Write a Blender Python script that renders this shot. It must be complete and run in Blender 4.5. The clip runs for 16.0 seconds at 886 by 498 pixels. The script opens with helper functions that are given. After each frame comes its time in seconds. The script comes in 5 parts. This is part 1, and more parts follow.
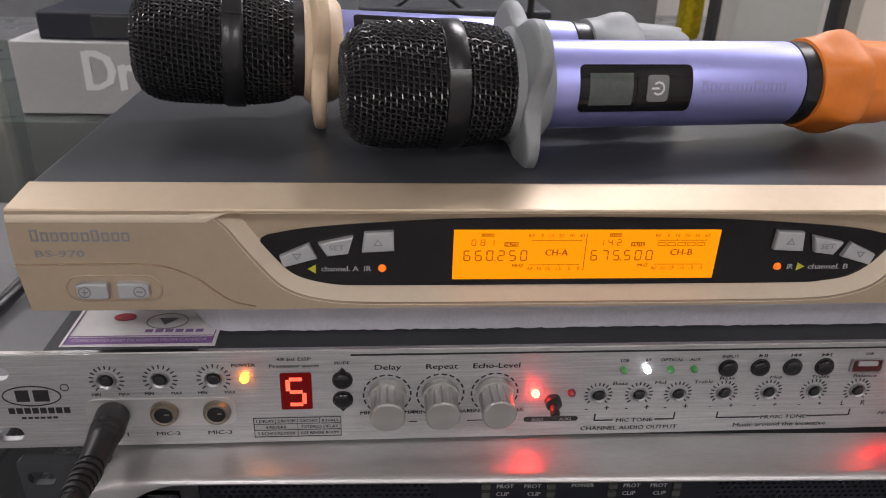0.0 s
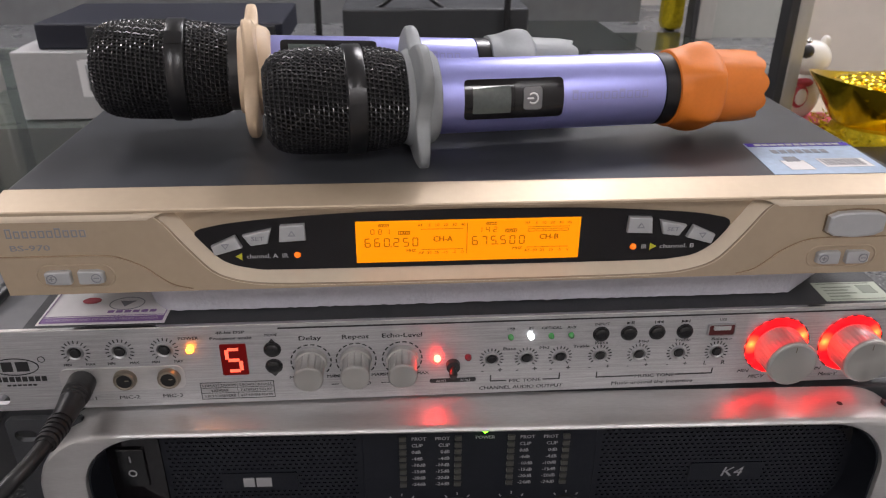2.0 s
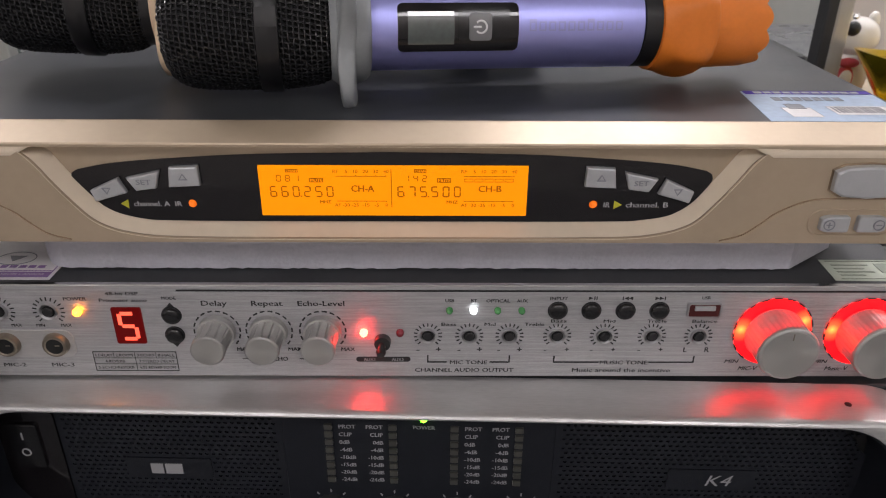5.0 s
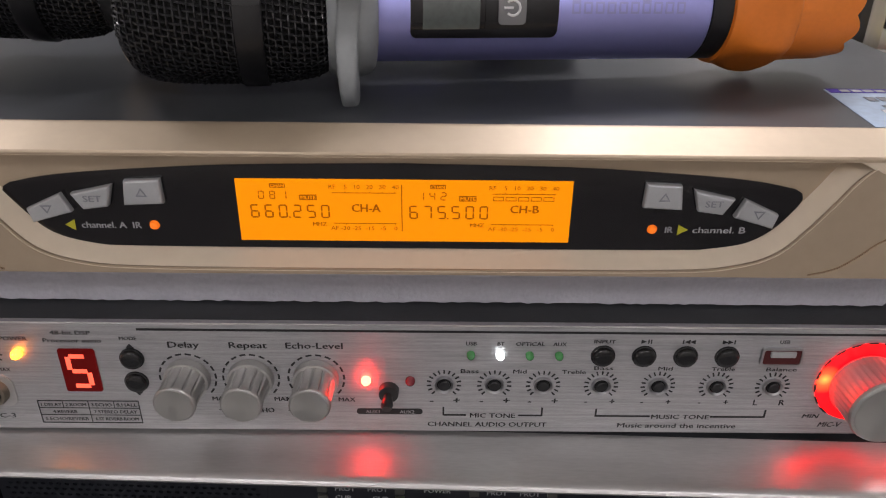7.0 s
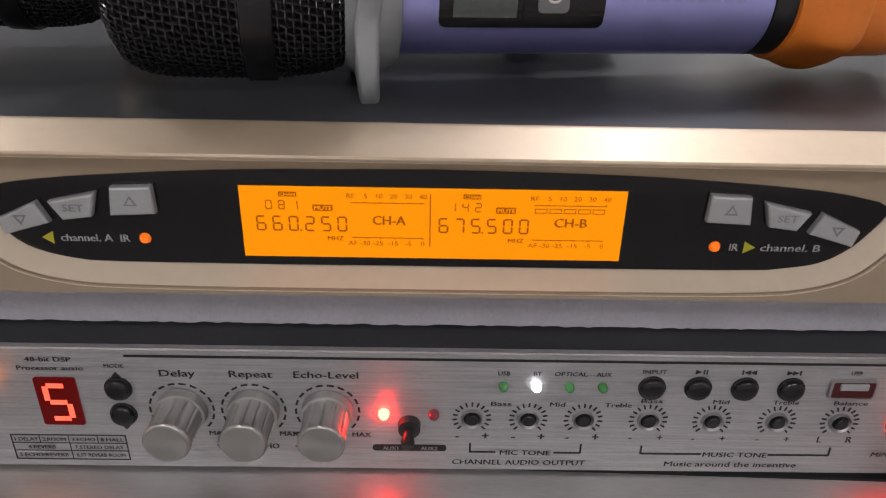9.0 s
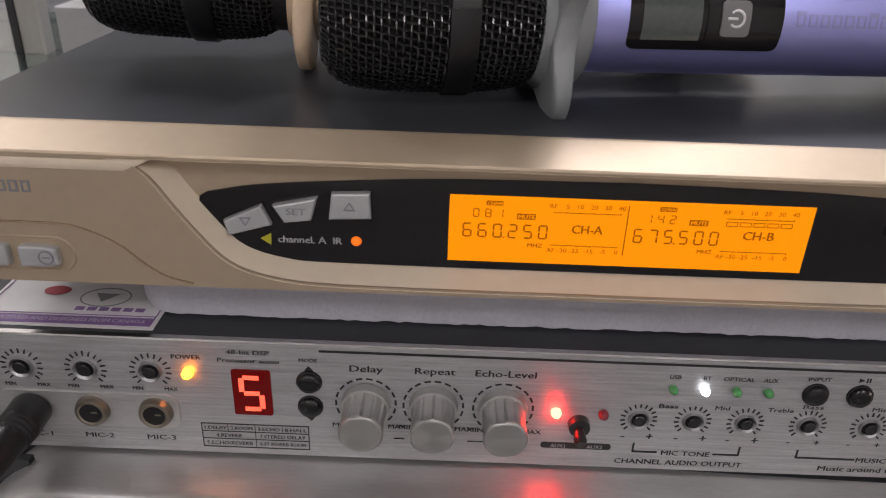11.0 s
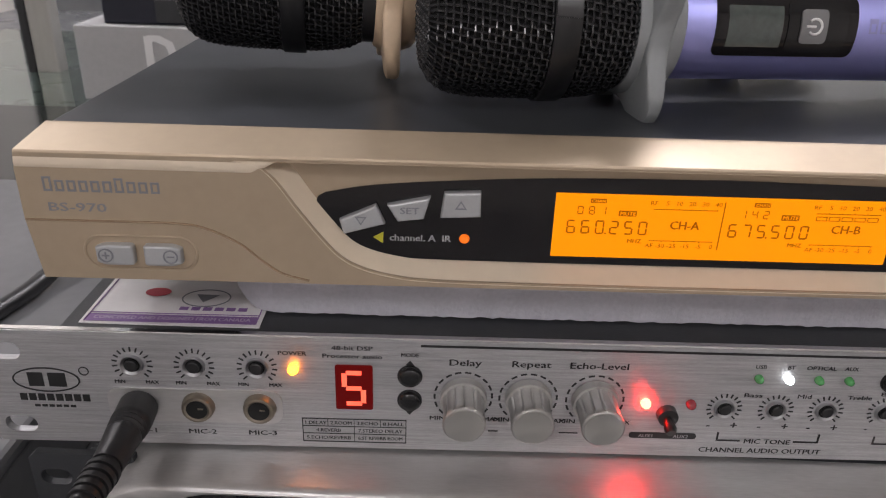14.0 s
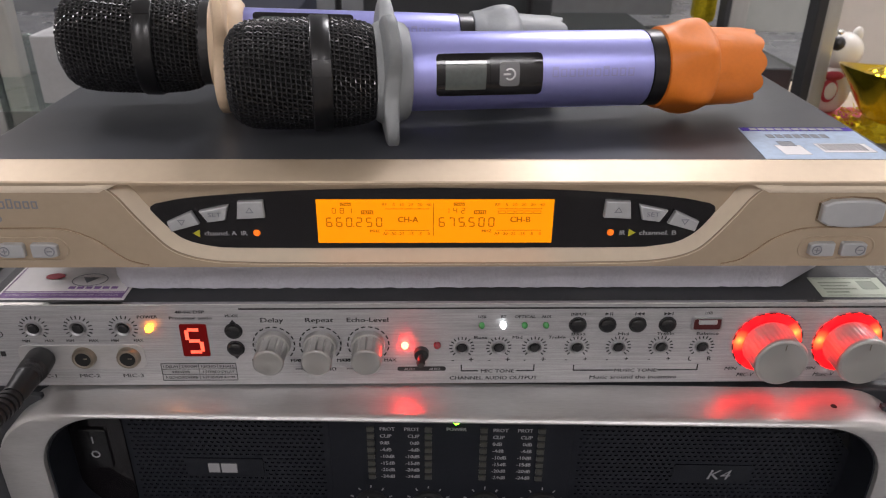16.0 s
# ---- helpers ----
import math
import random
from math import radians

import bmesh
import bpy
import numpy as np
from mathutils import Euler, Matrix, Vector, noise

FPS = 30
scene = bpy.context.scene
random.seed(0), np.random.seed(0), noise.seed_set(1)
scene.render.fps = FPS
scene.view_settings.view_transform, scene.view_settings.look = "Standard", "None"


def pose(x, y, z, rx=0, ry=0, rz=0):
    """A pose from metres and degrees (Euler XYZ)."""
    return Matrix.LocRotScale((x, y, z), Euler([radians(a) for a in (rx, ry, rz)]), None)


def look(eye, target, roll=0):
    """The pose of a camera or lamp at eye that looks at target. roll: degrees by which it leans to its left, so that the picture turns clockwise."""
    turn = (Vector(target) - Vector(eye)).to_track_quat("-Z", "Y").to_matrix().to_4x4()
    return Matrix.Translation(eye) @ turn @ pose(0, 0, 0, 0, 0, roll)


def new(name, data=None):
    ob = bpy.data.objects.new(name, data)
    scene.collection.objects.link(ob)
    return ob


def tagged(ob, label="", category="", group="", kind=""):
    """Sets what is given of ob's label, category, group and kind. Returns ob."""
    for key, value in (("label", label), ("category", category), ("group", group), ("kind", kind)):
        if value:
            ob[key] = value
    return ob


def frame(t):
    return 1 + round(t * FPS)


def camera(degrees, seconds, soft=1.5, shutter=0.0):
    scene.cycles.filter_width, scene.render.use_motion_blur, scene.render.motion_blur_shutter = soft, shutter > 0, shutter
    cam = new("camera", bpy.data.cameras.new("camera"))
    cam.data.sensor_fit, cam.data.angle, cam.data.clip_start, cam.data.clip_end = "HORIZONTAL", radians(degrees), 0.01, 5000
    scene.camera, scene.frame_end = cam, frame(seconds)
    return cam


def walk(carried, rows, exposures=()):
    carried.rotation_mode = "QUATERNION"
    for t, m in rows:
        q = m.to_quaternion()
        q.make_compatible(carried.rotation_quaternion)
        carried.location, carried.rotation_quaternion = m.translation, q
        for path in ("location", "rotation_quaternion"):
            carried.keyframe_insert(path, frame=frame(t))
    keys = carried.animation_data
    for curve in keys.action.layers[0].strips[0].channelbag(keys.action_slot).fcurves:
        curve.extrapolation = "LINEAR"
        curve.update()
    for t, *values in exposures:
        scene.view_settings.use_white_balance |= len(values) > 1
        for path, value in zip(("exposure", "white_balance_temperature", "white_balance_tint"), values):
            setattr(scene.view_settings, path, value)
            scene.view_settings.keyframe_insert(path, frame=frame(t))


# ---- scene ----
cam = camera(61.6, 16.0, 1.1)
cam.data.dof.use_dof, cam.data.dof.focus_distance, cam.data.dof.aperture_fstop = True, 0.28, 34.0

PATH = [
    (0, (-0.08427, -0.2487, 0.29876), (0.08462, 1.54549, -0.56864), 2.17),
    (0.5, (-0.07165, -0.26414, 0.30587), (0.08639, 1.52855, -0.56664), 1.60),
    (1, (-0.06023, -0.28041, 0.31236), (0.08525, 1.50806, -0.57095), 1.04),
    (1.5, (-0.04778, -0.29493, 0.31477), (0.09117, 1.49046, -0.57578), 0.62),
    (2, (-0.03988, -0.30347, 0.32303), (0.09146, 1.48258, -0.56735), 0.44),
    (2.5, (-0.0415, -0.30509, 0.32112), (0.07911, 1.47848, -0.57571), 0.44),
    (3, (-0.04208, -0.31013, 0.32373), (0.05774, 1.47341, -0.57575), 0.58),
    (3.5, (-0.01833, -0.31728, 0.328), (0.0504, 1.47197, -0.56299), 0.71),
    (4, (0.01043, -0.3266, 0.32628), (0.05768, 1.46321, -0.56497), 0.67),
    (4.2, (0.01163, -0.31893, 0.31753), (0.04825, 1.472, -0.57199), 0.61),
    (6.3, (0.00717, -0.20759, 0.26705), (0.0111, 1.57468, -0.64042), 0.19),
    (6.5, (0.00589, -0.20777, 0.26685), (0.01818, 1.57553, -0.63854), 0.46),
    (7, (0.00482, -0.20884, 0.26982), (0.01589, 1.57194, -0.64051), 0.66),
    (7.5, (0.00467, -0.2124, 0.27221), (0.01992, 1.56844, -0.63795), 0.81),
    (8, (0.00442, -0.20311, 0.26772), (0.02287, 1.56955, -0.65821), 0.97),
    (8.2, (0.00275, -0.19117, 0.26078), (0.04274, 1.5914, -0.64523), 1.14),
    (10.3, (-0.0341, -0.17755, 0.26031), (-0.02672, 1.60598, -0.64465), 1.90),
    (10.5, (-0.04126, -0.18142, 0.26164), (-0.03689, 1.60326, -0.64108), 1.96),
    (11, (-0.05767, -0.19249, 0.26503), (-0.06446, 1.59779, -0.62652), 2.06),
    (11.5, (-0.06919, -0.20024, 0.26726), (-0.08715, 1.59774, -0.6085), 2.02),
    (12, (-0.08071, -0.19988, 0.26647), (-0.10446, 1.60438, -0.59612), 1.86),
    (12.5, (-0.08631, -0.19872, 0.26419), (-0.09489, 1.60906, -0.5913), 2.03),
    (13, (-0.09359, -0.20063, 0.26094), (-0.08977, 1.61083, -0.58675), 2.15),
    (13.5, (-0.0942, -0.20463, 0.26581), (-0.08108, 1.61045, -0.57402), 2.09),
    (14, (-0.09215, -0.20507, 0.26342), (-0.07217, 1.60479, -0.58747), 1.84),
    (14.5, (-0.07555, -0.21819, 0.27198), (-0.06649, 1.58083, -0.60177), 1.17),
    (15, (-0.04817, -0.24246, 0.2872), (0.01833, 1.53651, -0.6243), 1.37),
    (15.5, (-0.01898, -0.27459, 0.29612), (0.03565, 1.50757, -0.60993), 0.77),
    (16, (-0.00929, -0.2933, 0.31063), (0.03272, 1.49176, -0.59038), 0.50),
]
# the clip's camera closes a little as it comes near the bright displays
EXPOSURE = ((0.0, -0.08), (4.2, -0.10), (6.3, -0.24), (8.2, -0.26), (10.3, -0.24), (13.0, -0.20), (14.5, -0.10), (16.0, -0.08))
walk(cam, [(t, look(eye, target, roll)) for t, eye, target, roll in PATH], [(t, stops, 6500, 13) for t, stops in EXPOSURE])

# ---- world and light ----
world = bpy.data.worlds.new("room_air")
scene.world = world
world.use_nodes = True
world.node_tree.nodes["Background"].inputs["Color"].default_value = (0.72, 0.78, 0.85, 1)
world.node_tree.nodes["Background"].inputs["Strength"].default_value = 0.15


def area_lamp(name, at, target, sx, sy, watts, colour):
    d = bpy.data.lights.new(name, "AREA")
    d.shape, d.size, d.size_y, d.energy, d.color = "RECTANGLE", sx, sy, watts, colour
    o = new(name, d)
    o.matrix_world = look(at, target)
    return o


area_lamp("ceiling_panel_light_back", (0.58, 1.40, 1.74), (0.58, 1.401, 0.0), 0.60, 0.50, 33, (0.965, 0.945, 0.985))
area_lamp("ceiling_panel_light_front", (-0.90, -1.85, 1.74), (-0.90, -1.851, 0.0), 0.6, 0.6, 13.5, (0.965, 0.945, 0.985))
area_lamp("ceiling_panel_light_front_side", (0.80, -1.85, 1.74), (0.80, -1.851, 0.0), 0.6, 0.6, 12, (0.965, 0.945, 0.985))
area_lamp("ceiling_panel_light_side", (1.60, 0.95, 1.74), (1.60, 0.951, 0.0), 0.6, 0.6, 16, (0.965, 0.945, 0.985))
area_lamp("ceiling_panel_light_left", (-1.50, 1.10, 1.74), (-1.50, 1.101, 0.0), 0.6, 0.6, 18, (0.965, 0.945, 0.985))

# ---- materials ----


def mat(name, base, rough=0.5, metal=0.0, var=0.0, scale=60.0, bump=0.0, bscale=400.0, stretch=(1, 1, 1), emit=None, strength=0.0, coat=0.0, spec=0.5, rvar=0.0):
    """A principled material with two scales of colour variation, roughness variation and fine relief."""
    m = bpy.data.materials.new(name)
    m.use_nodes = True
    nt = m.node_tree
    b = nt.nodes["Principled BSDF"]
    b.inputs["Base Color"].default_value = (*base, 1)
    b.inputs["Roughness"].default_value = rough
    b.inputs["Metallic"].default_value = metal
    b.inputs["Coat Weight"].default_value = coat
    b.inputs["Specular IOR Level"].default_value = spec
    co = nt.nodes.new("ShaderNodeTexCoord")
    mp = nt.nodes.new("ShaderNodeMapping")
    mp.inputs["Scale"].default_value = stretch
    nt.links.new(co.outputs["Object"], mp.inputs["Vector"])

    def noise_node(sc, detail):
        n = nt.nodes.new("ShaderNodeTexNoise")
        n.inputs["Scale"].default_value = sc
        n.inputs["Detail"].default_value = detail
        nt.links.new(mp.outputs["Vector"], n.inputs["Vector"])
        return n

    if var > 0:
        n1, n2 = noise_node(scale, 3), noise_node(scale * 9, 4)
        add = nt.nodes.new("ShaderNodeMath")
        add.operation = "ADD"
        nt.links.new(n1.outputs["Fac"], add.inputs[0])
        nt.links.new(n2.outputs["Fac"], add.inputs[1])
        r = nt.nodes.new("ShaderNodeMapRange")
        r.inputs["From Min"].default_value, r.inputs["From Max"].default_value = 0.6, 1.4
        r.inputs["To Min"].default_value, r.inputs["To Max"].default_value = 1 - var, 1 + var
        nt.links.new(add.outputs[0], r.inputs["Value"])
        mul = nt.nodes.new("ShaderNodeVectorMath")
        mul.operation = "SCALE"
        mul.inputs[0].default_value = base
        nt.links.new(r.outputs["Result"], mul.inputs["Scale"])
        nt.links.new(mul.outputs["Vector"], b.inputs["Base Color"])
    if rvar > 0:
        n3 = noise_node(scale * 0.6, 5)
        r2 = nt.nodes.new("ShaderNodeMapRange")
        r2.inputs["From Min"].default_value, r2.inputs["From Max"].default_value = 0.3, 0.7
        r2.inputs["To Min"].default_value, r2.inputs["To Max"].default_value = max(0.02, rough - rvar), rough + rvar
        nt.links.new(n3.outputs["Fac"], r2.inputs["Value"])
        nt.links.new(r2.outputs["Result"], b.inputs["Roughness"])
    if bump > 0:
        nb = noise_node(bscale, 3)
        bp = nt.nodes.new("ShaderNodeBump")
        bp.inputs["Strength"].default_value = bump
        bp.inputs["Distance"].default_value = 0.0004
        nt.links.new(nb.outputs["Fac"], bp.inputs["Height"])
        nt.links.new(bp.outputs["Normal"], b.inputs["Normal"])
    if emit:
        b.inputs["Emission Color"].default_value = (*emit, 1)
        b.inputs["Emission Strength"].default_value = strength
    return m


def glass_mat(name, colour, rough=0.02):
    m = mat(name, colour, rough)
    b = m.node_tree.nodes["Principled BSDF"]
    b.inputs["Transmission Weight"].default_value = 1.0
    b.inputs["IOR"].default_value = 1.45
    return m


def speckle_mat():
    """Dark grey terrazzo with light chips."""
    m = mat("speckled_terrazzo", (0.05, 0.052, 0.055), 0.32, rvar=0.1, scale=30, bump=0.15, bscale=250)
    nt = m.node_tree
    b = nt.nodes["Principled BSDF"]
    co = nt.nodes.new("ShaderNodeTexCoord")
    n = nt.nodes.new("ShaderNodeTexNoise")
    n.inputs["Scale"].default_value, n.inputs["Detail"].default_value = 420, 2
    nt.links.new(co.outputs["Object"], n.inputs["Vector"])
    cr = nt.nodes.new("ShaderNodeValToRGB")
    e = cr.color_ramp.elements
    e[0].position, e[0].color = 0.36, (0.055, 0.057, 0.06, 1)
    e[1].position, e[1].color = 0.74, (0.5, 0.5, 0.48, 1)
    k = cr.color_ramp.elements.new(0.6)
    k.color = (0.14, 0.143, 0.148, 1)
    nt.links.new(n.outputs["Fac"], cr.inputs["Fac"])
    nt.links.new(cr.outputs["Color"], b.inputs["Base Color"])
    return m


M_BRUSHED = mat("brushed_aluminium", (0.43, 0.43, 0.44), 0.42, 0.62, var=0.3, scale=40, stretch=(1, 30, 30), bump=0.3, bscale=120, rvar=0.12)
M_FRAME = mat("satin_silver_paint", (0.50, 0.495, 0.49), 0.40, 0.70, var=0.1, scale=25, stretch=(1, 6, 6), bump=0.1, bscale=500, rvar=0.08)
M_GOLD = mat("champagne_gold_paint", (0.43, 0.343, 0.247), 0.44, 0.45, var=0.04, scale=30, bump=0.06, bscale=2500, rvar=0.04)
# the fascia gold with light caught by ledge and rims mixed into it
M_LEDGE = mat("lit_champagne_paint", (0.70, 0.60, 0.47), 0.33, 0.20, var=0.04, scale=30, rvar=0.04)
M_GOLD_GROOVE = mat("polished_gold_groove", (0.40, 0.30, 0.21), 0.16, 0.9)
M_BLACKMETAL = mat("black_powder_coat", (0.032, 0.034, 0.038), 0.52, 0.0, var=0.15, scale=40, bump=0.35, bscale=1800, rvar=0.06)
M_GREYTOP = mat("dark_grey_powder_coat", (0.042, 0.045, 0.051), 0.34, 0.0, var=0.08, scale=20, bump=0.12, bscale=2200, rvar=0.04, spec=0.4)
M_GLOSSBLACK = mat("gloss_black_acrylic", (0.006, 0.005, 0.006), 0.08, 0.0, rvar=0.03, scale=60)
M_BLACKPL = mat("black_plastic", (0.018, 0.018, 0.019), 0.35, var=0.15, scale=90, bump=0.15, bscale=900)
M_RUBBER = mat("black_rubber", (0.012, 0.012, 0.013), 0.38, var=0.2, scale=60, bump=0.12, bscale=700, spec=0.45)
M_AMPBLACK = mat("matt_black_steel", (0.010, 0.0115, 0.016), 0.5, var=0.15, scale=60, bump=0.2, bscale=1500, spec=0.25)
# near-black: shade painted into holes and behind grilles; also seam and frame screw
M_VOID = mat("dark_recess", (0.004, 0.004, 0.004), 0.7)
M_INK = mat("black_ink", (0.012, 0.012, 0.013), 0.5)
M_WHITEINK = mat("white_ink", (0.30, 0.30, 0.31), 0.5)
M_GREYINK = mat("grey_ink", (0.23, 0.235, 0.26), 0.35, 0.3)
M_YELLOWINK = mat("yellow_ink", (0.42, 0.40, 0.02), 0.5)
M_KEYGREY = mat("silver_button_paint", (0.42, 0.43, 0.44), 0.38, 0.35, var=0.05, scale=200)
M_KNOB = mat("spun_aluminium", (0.50, 0.495, 0.48), 0.38, 0.85, var=0.08, scale=300, bump=0.06, bscale=1500, rvar=0.05)


def spun_face_mat():
    """Turned aluminium with a round sheen."""
    m = mat("turned_aluminium_face", (0.50, 0.495, 0.47), 0.34, 0.9, bump=0.05, bscale=1200)
    nt = m.node_tree
    b = nt.nodes["Principled BSDF"]
    b.inputs["Anisotropic"].default_value = 0.8
    tan = nt.nodes.new("ShaderNodeTangent")
    tan.direction_type, tan.axis = "RADIAL", "Y"
    nt.links.new(tan.outputs["Tangent"], b.inputs["Tangent"])
    return m


M_SPUN = spun_face_mat()
M_CHROME = mat("chrome", (0.8, 0.8, 0.8), 0.12, 1.0)
M_BRASS = mat("dull_nickel_brass", (0.27, 0.235, 0.19), 0.38, 0.9, var=0.1, scale=200)
M_FOAM = mat("white_packing_foam", (0.45, 0.45, 0.50), 0.75, var=0.1, scale=70, bump=0.9, bscale=600)
M_PAPER = mat("white_paper", (0.72, 0.70, 0.70), 0.35, var=0.05, scale=40)
M_PURPLE = mat("purple_print", (0.22, 0.12, 0.30), 0.45, var=0.1, scale=150)
M_VIOLET = mat("violet_print", (0.07, 0.04, 0.32), 0.65, spec=0.15)
M_SKY = mat("pale_blue_print", (0.36, 0.46, 0.60), 0.35, var=0.18, scale=35)
M_GREENPAPER = mat("pale_green_label", (0.42, 0.46, 0.38), 0.4, var=0.06, scale=120)
M_LCD = mat("amber_backlit_display", (0.30, 0.10, 0.0), 0.3, emit=(1.0, 0.30, 0.001), strength=1.0, spec=0.12)
M_LCDINK = mat("display_segment", (0.10, 0.03, 0.0), 0.5, emit=(0.55, 0.13, 0.001), strength=0.55, spec=0.1)
M_SEG = mat("lit_red_segment", (1, 0.3, 0.15), 0.4, emit=(1.0, 0.040, 0.025), strength=1.7)
M_SEGBACK = mat("red_display_window", (0.006, 0.0005, 0.0005), 0.3, emit=(1.0, 0.002, 0.002), strength=0.10, spec=0.2)
M_LEDRED = mat("lit_red_led", (1, 0.2, 0.2), 0.2, emit=(1.0, 0.012, 0.006), strength=120)
M_LEDAMBER = mat("lit_amber_led", (1, 0.6, 0.1), 0.2, emit=(1.0, 0.22, 0.006), strength=26)
M_LEDWHITE = mat("lit_white_led", (1, 1, 1), 0.2, emit=(0.95, 1.0, 1.0), strength=7)
M_LEDGREEN = mat("lit_green_led", (0.2, 1, 0.05), 0.2, emit=(0.16, 1.0, 0.02), strength=9)
M_LEDDIMGREEN = mat("unlit_green_led", (0.07, 0.30, 0.09), 0.25, coat=0.5)
M_LEDDIMRED = mat("unlit_red_led", (0.22, 0.02, 0.03), 0.25, coat=0.5)
M_LEDORANGE = mat("lit_orange_led", (0.9, 0.25, 0.02), 0.25, emit=(1.0, 0.13, 0.006), strength=0.55)


def halo_mat(spots):
    """A translucent ring lit from behind by two small red lights, brightest over them."""
    m = mat("glowing_red_ring", (0.30, 0.012, 0.012), 0.6, emit=(1.0, 0.006, 0.006), strength=14.0)
    nt = m.node_tree
    b = next(n for n in nt.nodes if n.type == "BSDF_PRINCIPLED")
    tc = nt.nodes.new("ShaderNodeTexCoord")
    dist = []
    for s in spots:
        v = nt.nodes.new("ShaderNodeVectorMath")
        v.operation = "DISTANCE"
        v.inputs[1].default_value = s
        nt.links.new(tc.outputs["Object"], v.inputs[0])
        dist.append(v)
    low = nt.nodes.new("ShaderNodeMath")
    low.operation = "MINIMUM"
    nt.links.new(dist[0].outputs["Value"], low.inputs[0])
    nt.links.new(dist[1].outputs["Value"], low.inputs[1])
    mr = nt.nodes.new("ShaderNodeMapRange")
    mr.inputs["From Min"].default_value, mr.inputs["From Max"].default_value = 0.0, 0.016
    nt.links.new(low.outputs["Value"], mr.inputs["Value"])
    cr = nt.nodes.new("ShaderNodeValToRGB")
    e = cr.color_ramp.elements
    e[0].position, e[0].color = 0.0, (1.0, 0.065, 0.011, 1)
    e[1].position, e[1].color = 1.0, (0.30, 0.0, 0.0004, 1)
    k = e.new(0.16)
    k.color = (1.0, 0.016, 0.004, 1)
    k = e.new(0.38)
    k.color = (0.85, 0.0006, 0.0009, 1)
    nt.links.new(mr.outputs["Result"], cr.inputs["Fac"])
    nt.links.new(cr.outputs["Color"], b.inputs["Emission Color"])
    return m


M_HALO = halo_mat([(-0.0135, -0.0003, 0.0012), (0.0125, -0.0003, 0.0056)])
M_LILAC = mat("lilac_anodised_metal", (0.39, 0.40, 0.80), 0.42, 0.8, var=0.03, scale=50, bump=0.05, bscale=3000)
M_LILACMARK = mat("pressed_lilac_mark", (0.36, 0.36, 0.66), 0.4, 0.75)
M_ORANGE = mat("orange_silicone", (0.70, 0.185, 0.016), 0.5, var=0.06, scale=60, bump=0.1, bscale=800)
M_GREYSIL = mat("grey_silicone", (0.24, 0.255, 0.262), 0.5, var=0.06, scale=60, bump=0.1, bscale=800)
M_CREAMSIL = mat("cream_silicone", (0.66, 0.50, 0.34), 0.5, var=0.06, scale=60, bump=0.1, bscale=800)
M_WIRE = mat("black_enamelled_wire", (0.014, 0.014, 0.016), 0.30, 0.0, coat=0.4)
M_MICFOAM = mat("black_foam_lining", (0.006, 0.006, 0.006), 0.9, bump=0.6, bscale=900)
M_GLOSSRING = mat("gloss_black_band", (0.010, 0.010, 0.011), 0.3)
M_DULLSTEEL = mat("turned_steel", (0.42, 0.42, 0.43), 0.45, 1.0)
M_GLOSSBTN = mat("gloss_black_button", (0.007, 0.007, 0.008), 0.2)
M_POWERKEY = mat("grey_power_key", (0.17, 0.17, 0.175), 0.4)
M_KEYMARK = mat("white_key_mark", (0.75, 0.75, 0.75), 0.5)
M_GLASSLCD = mat("unlit_grey_display", (0.06, 0.075, 0.07), 0.06, coat=1.0, var=0.2, scale=60)
M_TERRAZZO = speckle_mat()
M_TAN = mat("tan_board", (0.50, 0.42, 0.31), 0.55, var=0.1, scale=20, bump=0.1, bscale=200)
M_WALL = mat("warm_grey_wall_paint", (0.70, 0.67, 0.64), 0.7, var=0.05, scale=4, bump=0.2, bscale=150)
M_CEIL = mat("white_ceiling_paint", (0.75, 0.74, 0.72), 0.8, var=0.03, scale=5)
M_FLOOR = mat("grey_floor_tile", (0.22, 0.22, 0.22), 0.35, var=0.1, scale=8)
M_ALU = mat("satin_aluminium_profile", (0.50, 0.49, 0.46), 0.4, 0.6, var=0.06, scale=20, stretch=(8, 8, 1))
M_DARKALU = mat("dark_seal_strip", (0.03, 0.03, 0.032), 0.5)
M_CABINET = mat("charcoal_cabinet_board", (0.035, 0.037, 0.040), 0.35, var=0.2, scale=6)
M_GREYBOX = mat("pale_grey_carton", (0.44, 0.44, 0.445), 0.6, var=0.06, scale=18)
M_SIDEGREY = mat("dark_grey_case_paint", (0.12, 0.12, 0.125), 0.45, var=0.12, scale=14, bump=0.2, bscale=900)
M_DARKGLASS = mat("dark_tinted_glass", (0.016, 0.020, 0.018), 0.10, rvar=0.03, scale=20)
M_SHOWWALL = mat("greenish_grey_board", (0.42, 0.43, 0.40), 0.5, var=0.05, scale=6)
M_NAVY = mat("navy_metal_case", (0.012, 0.014, 0.026), 0.45, var=0.1, scale=30)
M_GLASS = glass_mat("greenish_shelf_glass", (0.80, 0.92, 0.86))
M_GOLDFOIL = mat("gilded_plastic", (0.83, 0.58, 0.03), 0.17, 1.0, var=0.1, scale=40, bump=0.25, bscale=90)
M_GOLDFUZZ = mat("gold_tinsel", (0.62, 0.48, 0.02), 0.35, 0.8, var=0.4, scale=90, bump=1.0, bscale=220)
M_CATWHITE = mat("white_glazed_ceramic", (0.74, 0.72, 0.68), 0.25, var=0.03, scale=30)
M_CATRED = mat("red_cloth", (0.42, 0.04, 0.06), 0.6, var=0.2, scale=60)
M_SHOWBACK = mat("grey_showcase_board", (0.16, 0.165, 0.17), 0.25, var=0.15, scale=3)
